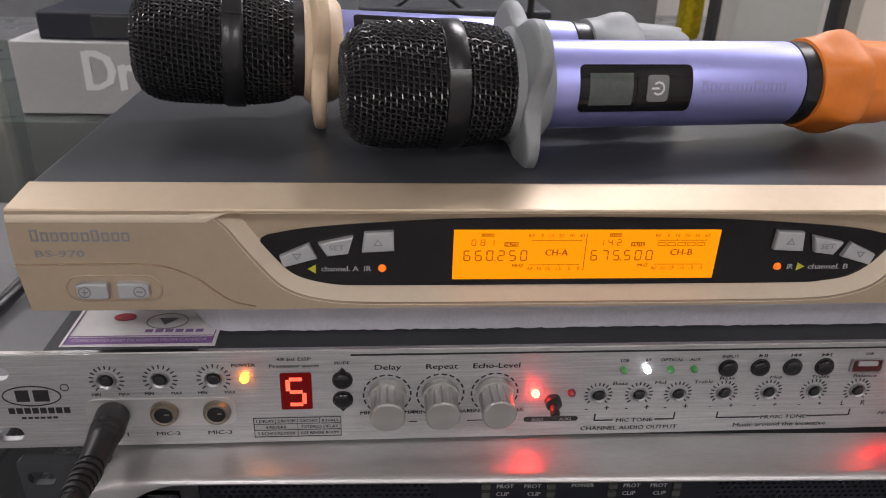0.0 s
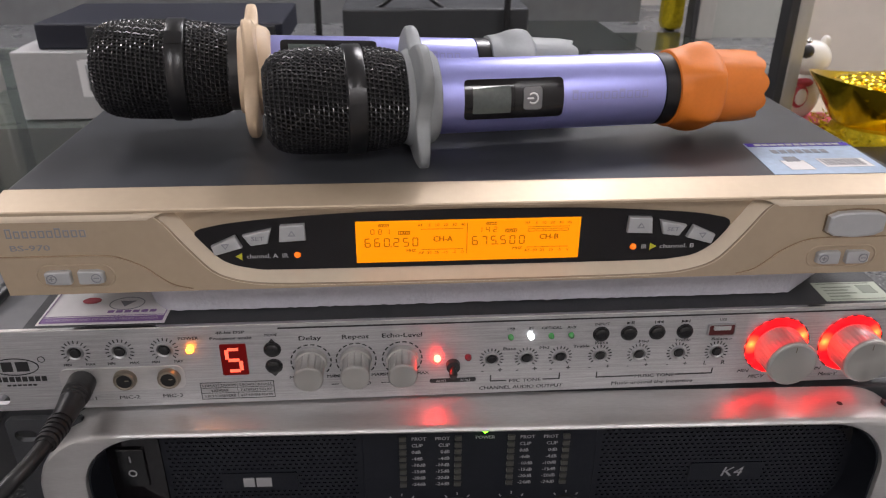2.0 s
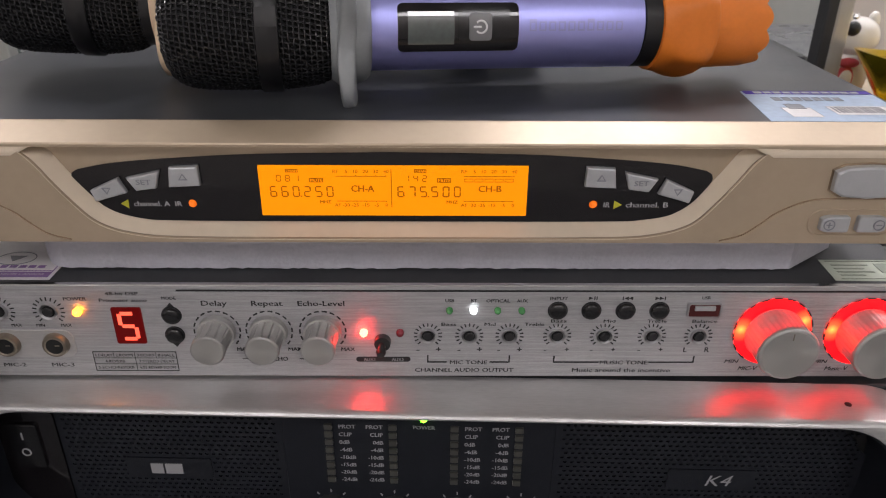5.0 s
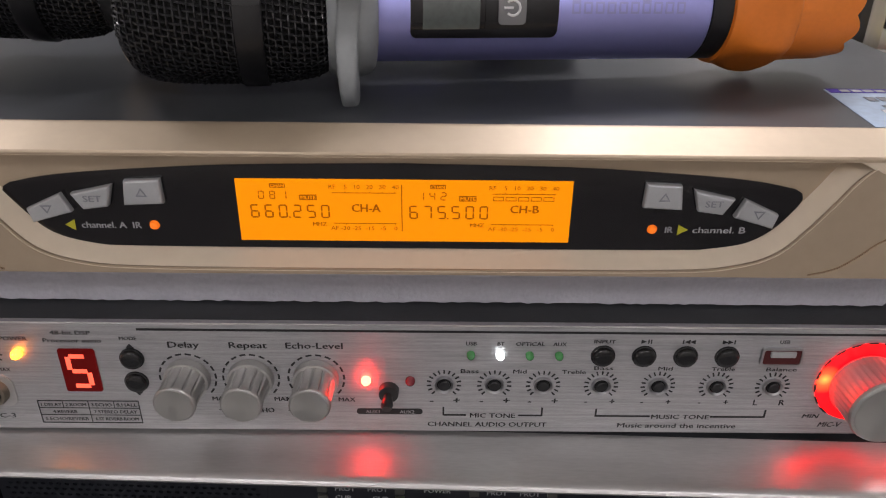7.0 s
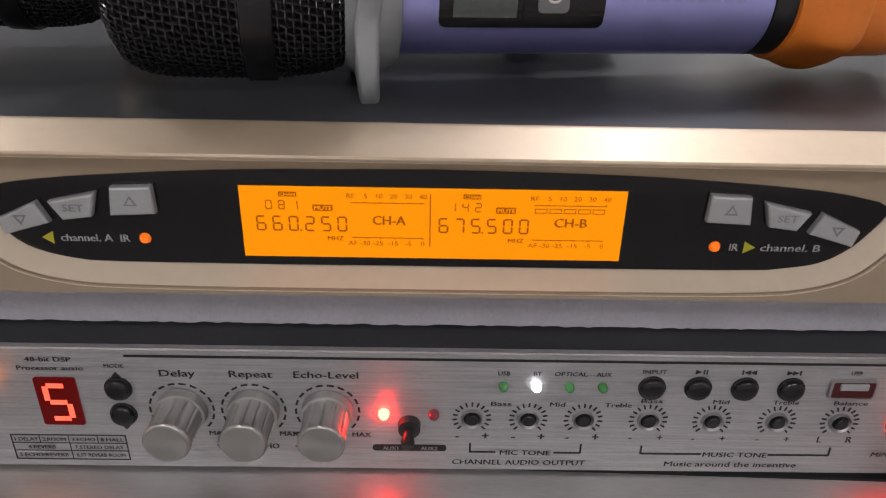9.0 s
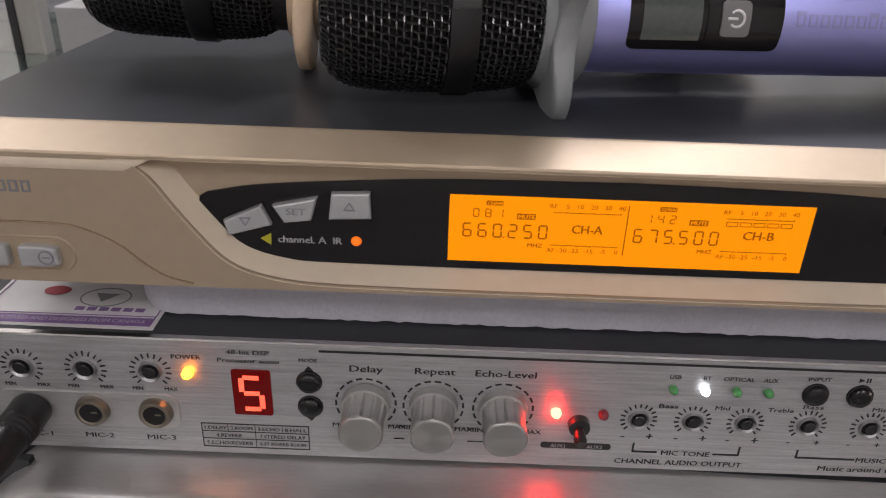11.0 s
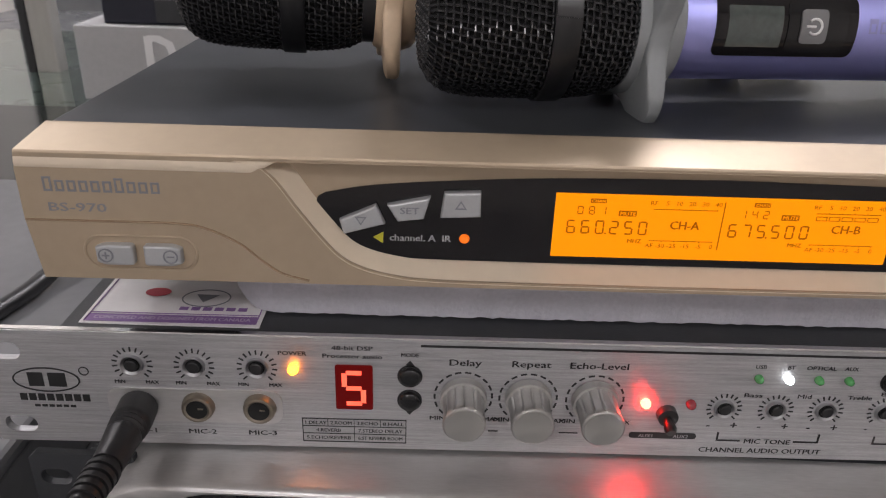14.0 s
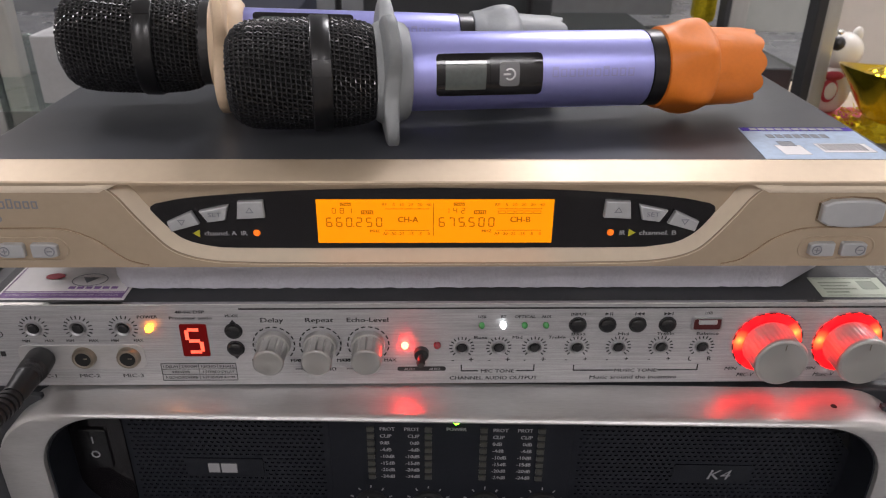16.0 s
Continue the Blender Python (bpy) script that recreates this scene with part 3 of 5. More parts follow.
    led_profile = [(-0.0026, 0.0005), (-0.0022, 0.0012), (-0.0012, 0.0017), (0, 0.0017)]

    def led(x, z, material, label, r=1.0):
        part("indicator_light", lathe([(s, k * r) for s, k in led_profile], 16), material, p, label, m=pose(x, -0.0001, z), smooth=True)

    led(-0.138, 0.1220, M_LEDAMBER, "lit amber power light")
    lettering("POWER", -0.1382, 0.1280, 0.0016, p, ink, width=0.0093)
    lettering("48-bit DSP", -0.1185, 0.1305, 0.0016, p, ink, width=0.0135)
    lettering("Processor auxio", -0.1185, 0.1274, 0.0016, p, ink, width=0.0195)
    d = part("digit_display", prism(rrect(-0.1243, -0.1118, 0.1062, 0.1240, 0.0008, 3), -0.0004, 0.001), M_SEGBACK, p, "red single-digit display showing 5")
    part("digit", seven_segment("5", -0.1221, 0.1080, 0.0080, 0.0140, 0.0017, 0.008), M_SEG, d, m=pose(0, -0.0006, 0))
    lettering("MODE", -0.0996, 0.1284, 0.0014, p, ink, width=0.0058)
    part("arrow_mark", prism([(-0.1010, 0.1244), (-0.0980, 0.1244), (-0.0995, 0.1262)], -0.0002, 0.0), ink, p)
    part("arrow_mark", prism([(-0.1010, 0.1062), (-0.0995, 0.1044), (-0.0980, 0.1062)], -0.0002, 0.0), ink, p)
    button = lathe([(-0.0024, 0.0012), (-0.0023, 0.0024), (-0.0020, 0.0032), (-0.0015, 0.0036), (-0.0008, 0.0038), (-0.0007, 0.0041), (0, 0.0042)], 28)
    first = part("push_button", button, M_GLOSSBTN, p, "round black push button", m=pose(-0.0995, 0, 0.1202), smooth=True)
    for x, z in ((-0.0995, 0.1105), (0.061, 0.1228), (0.0750, 0.1228), (0.0892, 0.1228), (0.1033, 0.1228)):
        share("push_button", first.data, p, pose(x, 0, z))["label"] = "round black push button"
    # table of presets
    rule([(-0.1362, -0.1005, 0.1017, 0.1020), (-0.1362, -0.1005, 0.0986, 0.0988), (-0.1362, -0.1005, 0.0955, 0.0957), (-0.1362, -0.1005, 0.0920, 0.0923), (-0.1362, -0.1359, 0.0923, 0.1017), (-0.1008, -0.1005, 0.0923, 0.1017), (-0.1185, -0.1183, 0.0923, 0.1017), (-0.1275, -0.1273, 0.0988, 0.1017), (-0.1095, -0.1093, 0.0988, 0.1017)])
    for word, x, z in (("1.DELAY", -0.1317, 0.1002), ("2.ROOM", -0.1229, 0.1002), ("3.ECHO", -0.1139, 0.1002), ("8.HALL", -0.1050, 0.1002), ("4.REVERB", -0.1273, 0.0971), ("7.STEREO DELAY", -0.1095, 0.0971), ("5.ECHO/REVERB", -0.1273, 0.0939), ("6.ST REVERB ROOM", -0.1095, 0.0939)):
        lettering(word, x, z, 0.0014, p, ink, width=0.0072 if z > 0.1 else (0.0085 if "4" in word else 0.0152))
    rule([(-0.0960, 0.2085, 0.1316, 0.1324)])
    # effect knobs
    flutes = lambda s, r, t: r * (1 - (0.075 * max(0, math.cos(12 * t)) ** 6 if -0.0145 < s < -0.0035 else 0))  # noqa: E731
    for i, (x, word) in enumerate(((-0.0815, "Delay"), (-0.0597, "Repeat"), (-0.0372, "Echo-Level"))):
        k = part("knob", lathe([(-0.0156, 0.0058), (-0.0156, 0.0064), (-0.0151, 0.0069), (-0.0141, 0.0070), (-0.0138, 0.0067), (-0.0050, 0.0068), (-0.0036, 0.0070), (-0.0035, 0.0077), (-0.0006, 0.0079), (-0.0005, 0.0079)], 144, wob=flutes), M_KNOB, p, "fluted spun-aluminium knob", m=pose(x, 0, 0.1125), smooth=True)
        part("knob_face", lathe([(-0.0158, 0.0054), (-0.0158, 0.0060), (-0.0154, 0.0062)], 48), M_SPUN, k, smooth=True)
        dashes(x, 0.1125, 0.0093, 0.0100, 14, -42, 264 / 13.4, -0.0002)
        lettering(word, x, 0.1260, 0.0024, p, ink, width=(0.0105, 0.0128, 0.0192)[i])
        lettering("MIN", x - 0.0085, 0.1034, 0.0017, p, ink, width=0.0052)
        lettering("MAX", x + 0.0100, 0.1034, 0.0017, p, ink, width=0.0058)
    rule([(-0.0725, -0.0690, 0.0982, 0.0985), (-0.0480, -0.0415, 0.0982, 0.0985)])
    lettering("ECHO", -0.0570, 0.0984, 0.0020, p, ink)
    led(-0.0200, 0.1120, M_LEDRED, "lit red channel light")
    led(-0.0047, 0.1120, M_LEDDIMRED, "unlit dark red channel light")
    part("switch_plate", prism(rrect(-0.0238, -0.0005, 0.0970, 0.0994, 0.0011, 4), -0.0002, 0.0), ink, p)
    lettering("AUX1", -0.0180, 0.0982, 0.0014, p, M_WHITEINK, -0.0004)
    lettering("AUX2", -0.0060, 0.0982, 0.0014, p, M_WHITEINK, -0.0004)
    t = part("toggle_switch", lathe([(-0.0030, 0.0022), (-0.0028, 0.0034), (0, 0.0036)], 20), M_BLACKPL, p, "small toggle switch", m=pose(-0.0122, 0, 0.1075), smooth=True)
    part("lever", tube([(0, -0.001, 0), (-0.0002, -0.004, -0.0006), (-0.0003, -0.0070, -0.0012), (-0.0003, -0.0085, -0.0016)], [0.0013, 0.0016, 0.0022, 0.0016], 12), M_BLACKPL, t, smooth=True)
    for x, word, m_ in ((0.016, "USB", M_LEDDIMGREEN), (0.026, "BT", M_LEDWHITE), (0.036, "OPTICAL", M_LEDDIMGREEN), (0.046, "AUX", M_LEDDIMGREEN)):
        led(x, 0.1230, m_, "lit white source light" if word == "BT" else "unlit green source light", 0.85)
        lettering(word, x, 0.1274, 0.0015, p, ink, width=0.0098 if word == "OPTICAL" else None)
    for i, x in enumerate((0.0070, 0.0245, 0.0415)):
        trim_pot(x, 0.1103, 0.0033, 0.0045, 0.0060)
        lettering("-", x - 0.0044, 0.1034, 0.0030, p, ink)
        lettering("+", x + 0.0044, 0.1034, 0.0030, p, ink)
        lettering(("Bass", "Mid", "Treble")[i], (0.0157, 0.0330, 0.0517)[i], 0.1160, 0.0016, p, ink, width=(0.0062, 0.0046, 0.0082)[i])
    rule([(0.0070, 0.0150, 0.0965, 0.0971), (0.0335, 0.0418, 0.0965, 0.0971), (0.0066, 0.0072, 0.0966, 0.1003), (0.0416, 0.0422, 0.0966, 0.1003)])
    lettering("MIC TONE", 0.0243, 0.0967, 0.0019, p, ink, width=0.0160)
    lettering("CHANNEL AUDIO OUTPUT", 0.0225, 0.0927, 0.0020, p, ink, width=0.0425)
    for i, x in enumerate((0.0617, 0.0815, 0.1018, 0.1215)):
        trim_pot(x, 0.1103, 0.0033, 0.0045, 0.0060)
        lettering("L" if i == 3 else "-", x - 0.0048, 0.1034, 0.0024, p, ink)
        lettering("R" if i == 3 else "+", x + 0.0045, 0.1034, 0.0024, p, ink)
        lettering(("Bass", "Mid", "Treble", "Balance")[i], (0.0617, 0.0830, 0.1030, 0.1230)[i], 0.1177, 0.0015, p, ink, width=(0.0065, 0.0049, 0.0080, 0.0105)[i])
    rule([(0.0612, 0.0805, 0.0965, 0.0971), (0.1020, 0.1212, 0.0965, 0.0971), (0.0608, 0.0614, 0.0966, 0.1000), (0.1210, 0.1216, 0.0966, 0.1000)])
    lettering("MUSIC TONE", 0.0912, 0.0967, 0.0019, p, ink, width=0.0205)
    lettering("Music around the incentive", 0.0905, 0.0927, 0.0020, p, ink, width=0.0425)
    lettering("INPUT", 0.061, 0.1286, 0.0014, p, ink, width=0.0072)
    tri = lambda x, d: [(x - d, 0.1279), (x + d, 0.1287), (x - d, 0.1295)]  # noqa: E731
    for outline in (tri(0.0743, 0.0009), tri(0.0890, -0.0009), tri(0.0908, -0.0009), tri(0.1018, 0.0009), tri(0.1036, 0.0009)):
        part("play_mark", prism(outline, -0.0002, 0.0), ink, p)
    rule([(0.0757, 0.0761, 0.1279, 0.1295), (0.0766, 0.0770, 0.1279, 0.1295), (0.0874, 0.0878, 0.1279, 0.1295), (0.1048, 0.1052, 0.1279, 0.1295)], name="play_mark")
    # usb socket
    u = part("usb_socket", plate(rrect(0.1146, 0.1290, 0.1197, 0.1269, 0.0014, 5), [rrect(0.1154, 0.1282, 0.1204, 0.1262, 0.0008, 4)], -0.0012, 0.0), M_DULLSTEEL, p, "steel usb socket")
    # red reflected from the nearby lights is painted into the cavity colour
    part("cavity", box(0.1154, 0.1282, -0.0008, -0.0003, 0.1204, 0.1262), mat("red_glow_cavity", (0.10, 0.02, 0.02), 0.3, 0.5), u)
    part("tongue", box(0.1176, 0.1262, -0.0016, -0.0006, 0.1234, 0.1256, 0.0002, 1), M_KEYGREY, u)
    lettering("USB", 0.1218, 0.1290, 0.0014, p, ink)
    # main volume knobs with glowing rings
    for x, word in ((0.1525, "MIC-V"), (0.1910, "Music-V")):
        part("light_ring", plate(disc(0, 0, 0.0163, 48), [disc(0, 0, 0.0090, 48)], -0.0003, 0.0), M_HALO, p, "glowing red ring of light", m=pose(x, 0, 0.1125))
        dashes(x, 0.1125, 0.0160, 0.0168, 15, -48, 276 / 14.4, -0.0005)
        k = part("volume_knob", lathe([(-0.0172, 0.0105), (-0.0172, 0.0112), (-0.0168, 0.0120), (-0.0158, 0.0124), (-0.0152, 0.0120), (-0.0030, 0.0121), (-0.0022, 0.0124), (-0.0012, 0.0118), (-0.0010, 0.0118)], 180, wob=lambda q, r0, t: r0 * (1 - (0.018 * max(0, math.cos(36 * t)) if -0.0154 < q < -0.0028 else 0))), M_KNOB, p, "large spun-aluminium volume knob", m=pose(x, 0, 0.1125), smooth=True)
        part("knob_face", lathe([(-0.0174, 0.0102), (-0.0174, 0.0109), (-0.0170, 0.0111)], 64), M_SPUN, k, smooth=True)
        part("pointer", box(-0.0002, 0.0002, -0.0176, -0.0173, 0.0070, 0.0100), M_BRASS, k)
        lettering("MIN", x - 0.0150, 0.0975, 0.0018, p, ink, width=0.0060, shear=0.2)
        lettering(word, x - 0.0075, 0.0938, 0.0021, p, ink, shear=0.25)
    lettering("TF9", 0.2215, 0.1115, 0.0068, p, ink, shear=0.3, width=0.0186)
    return p


processor = build_processor()


def flat_card(name, corners, thick, material, label, category):
    """A thin sheet that lies on a top: corners x, y counter-clockwise, its lowest z given by the first of thick."""
    bm = bmesh.new()
    z0, z1 = thick
    a = [bm.verts.new((x, y, z0)) for x, y in corners]
    b = [bm.verts.new((x, y, z1)) for x, y in corners]
    bm.faces.new(b)
    bm.faces.new(a[::-1])
    for i in range(4):
        bm.faces.new((a[i], a[(i + 1) % 4], b[(i + 1) % 4], b[i]))
    return tagged(part(name, bm, material), label, category)


def ground_text(text, x, y, z, size, parent, material, width=None, turn=0.0):
    o = lettering(text, 0, 0, size, parent, material, 0, width=width)
    o.matrix_basis = pose(x, y, z, -90, 0, turn)
    return o


def flat_bars(rects, z, parent, material, name="printed_bar"):
    for q in rects:
        part(name, bars([q], 0, 0.0001), material, parent, m=pose(0, 0, z, 90, 0, 0))


leaflet = flat_card("leaflet", [(-0.209, 0.0055), (-0.1495, 0.0050), (-0.150, 0.062), (-0.2095, 0.062)], (0.1339, 0.1342), M_PAPER, "white leaflet with a purple printed band, under the foam", "leaflet")
flat_bars([(-0.2075, -0.1512, -0.0112, -0.0065)], 0.1344, leaflet, M_PURPLE)
flat_bars([(-0.2075, -0.1512, -0.0124, -0.0120), (-0.2078, -0.2074, -0.050, -0.0065), (-0.1512, -0.1508, -0.050, -0.0065)], 0.1344, leaflet, M_PURPLE)
ground_text("CONCEIVED AND DESIGNED FROM CANADA", -0.1793, 0.0089, 0.1346, 0.0020, leaflet, mat("pale_violet_ink", (0.45, 0.38, 0.52), 0.5), width=0.0520)
flat_bars([(-0.1790 + 0.004 * i, -0.1760 + 0.004 * i, -0.0170, -0.0148) for i in range(6)], 0.1344, leaflet, M_PURPLE)
for ring in (plate(disc(-0.172, -0.0235, 0.0085, 32, 0.0062), [disc(-0.172, -0.0235, 0.0080, 32, 0.0057)], 0, 0.0001), prism([(-0.176, -0.0260), (-0.168, -0.0258), (-0.1725, -0.0205)], 0, 0.0001)):
    part("leaflet_mark", ring, M_GREYINK, leaflet, m=pose(0, 0, 0.1344, 90, 0, 0))
# red spot: a pinkish reflection in the glossy paper, painted on
part("leaflet_mark", prism(disc(-0.190, -0.0270, 0.0045, 20, 0.003), 0, 0.0001), M_CATRED, leaflet, m=pose(0, 0, 0.1344, 90, 0, 0))
label_card = flat_card("rating_label", [(0.177, 0.0058), (0.2112, 0.0052), (0.2128, 0.0242), (0.1780, 0.0245)], (0.1339, 0.1341), M_GREENPAPER, "pale green rating label on the processor top", "label")
flat_bars([(0.180, 0.209, -0.0072, -0.0068), (0.180, 0.209, -0.0230, -0.0226), (0.181, 0.197, -0.0195, -0.0185), (0.181, 0.194, -0.0165, -0.0155), (0.181, 0.197, -0.0135, -0.0125), (0.181, 0.192, -0.0105, -0.0095), (0.200, 0.208, -0.0205, -0.0125)], 0.1342, label_card, mat("grey_green_ink", (0.22, 0.25, 0.20), 0.5))

# ---- packing foam between the two upper units ----
bm = bmesh.new()
rng = random.Random(4)
xs = [-0.168 + 0.0024 * i for i in range(140)]
xs = [x for x in xs if x <= 0.163]
lo, hi = [], []
for x in xs:
    j = 0.0006 * rng.random()
    back = 0.030 * max(0.0, 1 - (x - xs[0]) / 0.022) ** 2
    lo.append((x, 0.0145 + back + 0.0002 * rng.random(), 0.1343 + j))
    hi.append((x, 0.0138 + back, 0.1568))
front_lo, front_hi = [bm.verts.new(q) for q in lo], [bm.verts.new(q) for q in hi]
back_lo, back_hi = [bm.verts.new((0.188, 0.036, 0.1343) if x == xs[-1] else (x, 0.165, 0.1343)) for x in xs], [bm.verts.new((0.188, 0.036, 0.1568) if x == xs[-1] else (x, 0.165, 0.1568)) for x in xs]
for i in range(len(xs) - 1):
    bm.faces.new((front_lo[i], front_lo[i + 1], front_hi[i + 1], front_hi[i]))
    bm.faces.new((front_hi[i], front_hi[i + 1], back_hi[i + 1], back_hi[i]))
    bm.faces.new((back_hi[i], back_hi[i + 1], back_lo[i + 1], back_lo[i]))
    bm.faces.new((back_lo[i], back_lo[i + 1], front_lo[i + 1], front_lo[i]))
bm.faces.new((front_lo[0], front_hi[0], back_hi[0], back_lo[0]))
bm.faces.new((front_lo[-1], back_lo[-1], back_hi[-1], front_hi[-1]))
bmesh.ops.recalc_face_normals(bm, faces=bm.faces)
tagged(part("packing_foam", bm, M_FOAM), "white foam sheet with a ragged edge between two units", "foam")


# ---- wireless receiver ----
CX = -0.006  # middle of the window
CL = -0.005  # middle of the ledge and the pods


def build_receiver():
    r = empty("wireless_receiver", pose(0, 0, 0), "champagne-gold wireless microphone receiver with an amber display", "receiver")
    part("case", box(-0.2085, 0.2005, 0.0105, 0.176, 0.1575, 0.2003, 0.0012), M_GREYTOP, r, "dark grey steel case")
    # recess outline in the front, left half mirrored to the right
    half = smooth_path([(0, 0.1588, 0), (-0.062, 0.1589, 0), (-0.089, 0.1594, 0), (-0.100, 0.1606, 0), (-0.109, 0.1630, 0), (-0.1155, 0.1668, 0), (-0.1215, 0.1737, 0), (-0.1275, 0.1818, 0), (-0.1318, 0.1883, 0), (-0.1350, 0.1918, 0), (-0.1388, 0.1942, 0), (-0.1450, 0.1953, 0)], 5)
    half = [(q.x, q.y) for q in half] + [(-0.08, 0.1955), (0, 0.1955)]
    loop0 = [(x + CL, z) for x, z in half] + [(-x + CL, z) for x, z in half[-2:0:-1]]

    def inset(loop, d):
        out, n = [], len(loop)
        for i, (x, z) in enumerate(loop):
            (xa, za), (xb, zb) = loop[i - 1], loop[(i + 1) % n]
            tx, tz = xb - xa, zb - za
            k = math.hypot(tx, tz) or 1
            nx, nz = tz / k, -tx / k
            low = min(1.0, max(0.08, (0.1952 - z) / 0.0055))
            out.append((x - d * nx * low * -1, z - d * nz * low * -1))
        return out

    bm = plate([(-0.2095, 0.1570), (0.1998, 0.1570), (0.2022, 0.1760), (0.2022, 0.1963), (-0.2112, 0.1963), (-0.2118, 0.1910), (-0.2118, 0.1760)], [loop0], -0.0060, 0.0105)
    part("fascia", bm, M_GOLD, r, "champagne-gold front fascia")
    cap = bmesh.new()
    prof = [(-0.0060, 0.1963), (-0.0056, 0.1969), (0.0090, 0.2006), (0.0104, 0.2007), (0.0104, 0.1964)]
    ends = []
    for x, inx in ((-0.2112, 0.0025), (0.2022, -0.0030)):
        ends.append([cap.verts.new((x + (inx if z > 0.2 else 0), y, z)) for y, z in prof])
    cap.faces.new(ends[0])
    cap.faces.new(ends[1][::-1])
    for i in range(5):
        cap.faces.new((ends[0][i], ends[0][(i + 1) % 5], ends[1][(i + 1) % 5], ends[1][i]))
    bmesh.ops.recalc_face_normals(cap, faces=cap.faces)
    part("fascia_top", cap, M_GOLD, r, "sloping gold top edge")
    # softly rounded upper rim of the two pods; its brightness is painted in
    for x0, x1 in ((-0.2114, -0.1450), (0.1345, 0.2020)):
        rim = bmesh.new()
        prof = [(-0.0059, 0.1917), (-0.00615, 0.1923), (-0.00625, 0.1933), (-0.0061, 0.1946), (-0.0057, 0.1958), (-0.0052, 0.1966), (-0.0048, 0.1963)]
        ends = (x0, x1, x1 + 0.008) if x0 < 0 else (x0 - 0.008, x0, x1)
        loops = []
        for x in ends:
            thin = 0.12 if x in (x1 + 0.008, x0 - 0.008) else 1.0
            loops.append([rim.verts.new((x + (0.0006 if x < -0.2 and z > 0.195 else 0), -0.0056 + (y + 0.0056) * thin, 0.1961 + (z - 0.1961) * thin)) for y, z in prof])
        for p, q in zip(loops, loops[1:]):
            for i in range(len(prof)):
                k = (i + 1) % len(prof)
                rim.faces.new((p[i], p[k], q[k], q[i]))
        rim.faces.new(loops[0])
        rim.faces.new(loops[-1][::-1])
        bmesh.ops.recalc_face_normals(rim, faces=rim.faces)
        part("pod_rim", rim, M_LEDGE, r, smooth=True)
    # ledge and recess floor; the ledge's caught light is in its paler colour
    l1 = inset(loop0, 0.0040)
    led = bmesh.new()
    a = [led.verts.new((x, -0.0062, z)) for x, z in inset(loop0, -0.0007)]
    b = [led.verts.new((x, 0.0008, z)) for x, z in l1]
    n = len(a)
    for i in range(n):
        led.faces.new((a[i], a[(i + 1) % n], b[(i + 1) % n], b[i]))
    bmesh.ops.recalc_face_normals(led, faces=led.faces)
    part("ledge", led, M_LEDGE, r, "gold ledge sweeping round the window, painted paler for the light it catches", smooth=True)
    part("recess", prism(l1, 0.0008, 0.003), M_GOLD, r)
    # black window
    top = smooth_path([(-0.1192, 0.1843, 0), (-0.106, 0.1868, 0), (-0.084, 0.1888, 0), (-0.05, 0.1906, 0), (0, 0.1914, 0)], 6)
    low = smooth_path([(0, 0.1631, 0), (-0.055, 0.1631, 0), (-0.088, 0.1633, 0), (-0.096, 0.1638, 0), (-0.107, 0.1658, 0), (-0.1145, 0.1704, 0), (-0.1195, 0.1764, 0), (-0.1218, 0.1804, 0), (-0.1214, 0.1830, 0)], 6)
    left = [(q.x, q.y) for q in low] + [(q.x, q.y) for q in top]
    win = [(x + CX, z) for x, z in left] + [(-x + CX, z) for x, z in left[-2:0:-1]]
    w = part("window", prism(win, 0.0003, 0.0012), M_GLOSSBLACK, r, "gloss black window")
    yw = 0.0002
    # amber display
    d = part("display", prism([(-0.0570, 0.1657), (0.0454, 0.1657), (0.0454, 0.1863), (-0.0570, 0.1863)], yw - 0.0002, yw + 0.0002), M_LCD, r, "amber backlit display")
    yd = yw - 0.0004
    for dx, chan, freq, name in ((0.0, "081", "660.250", "CH-A"), (0.0487, "142", "675.500", "CH-B")):
        n = 0
        for ch in freq:
            part("point" if ch == "." else "digit", seven_segment(ch, -0.0531 + dx + 0.00432 * n, 0.1735, 0.0027, 0.0045, 0.00050, 0.00432), M_LCDINK, d, m=pose(0, yd, 0))
            n += ch != "."
        for n, ch in enumerate(chan):
            part("digit", seven_segment(ch, -0.0503 + dx + 0.0034 * n, 0.1798, 0.0018, 0.0027, 0.00032, 0.0034), M_LCDINK, d, m=pose(0, yd, 0))
        for word, x, z, wd, ht in (("CHAN", -0.0443, 0.1842, 0.0041, 0.0007), ("MUTE", -0.0352, 0.1804, 0.0046, 0.0009)):
            part("tag", prism(rrect(x + dx - wd * 0.58, x + dx + wd * 0.58, z - ht, z + ht, 0.0002, 2), yd, yd + 0.0001), M_LCDINK, d)
            lettering(word, x + dx, z, ht * 1.35, d, M_LCD, yd - 0.0001, width=wd)
        lettering(name, -0.0178 + dx, 0.1770, 0.0026, d, M_LCDINK, yd, width=0.0087)
        lettering("MHZ", -0.0322 + dx, 0.1715, 0.0013, d, M_LCDINK, yd, width=0.0042)
        lettering("RF    5   10   20   30   40", -0.0182 + dx, 0.1840, 0.0013, d, M_LCDINK, yd, width=0.0212, bold=0.02)
        lettering("AF -30 -25  -15   -5    0", -0.0184 + dx, 0.1702, 0.0013, d, M_LCDINK, yd, width=0.0206, bold=0.02)
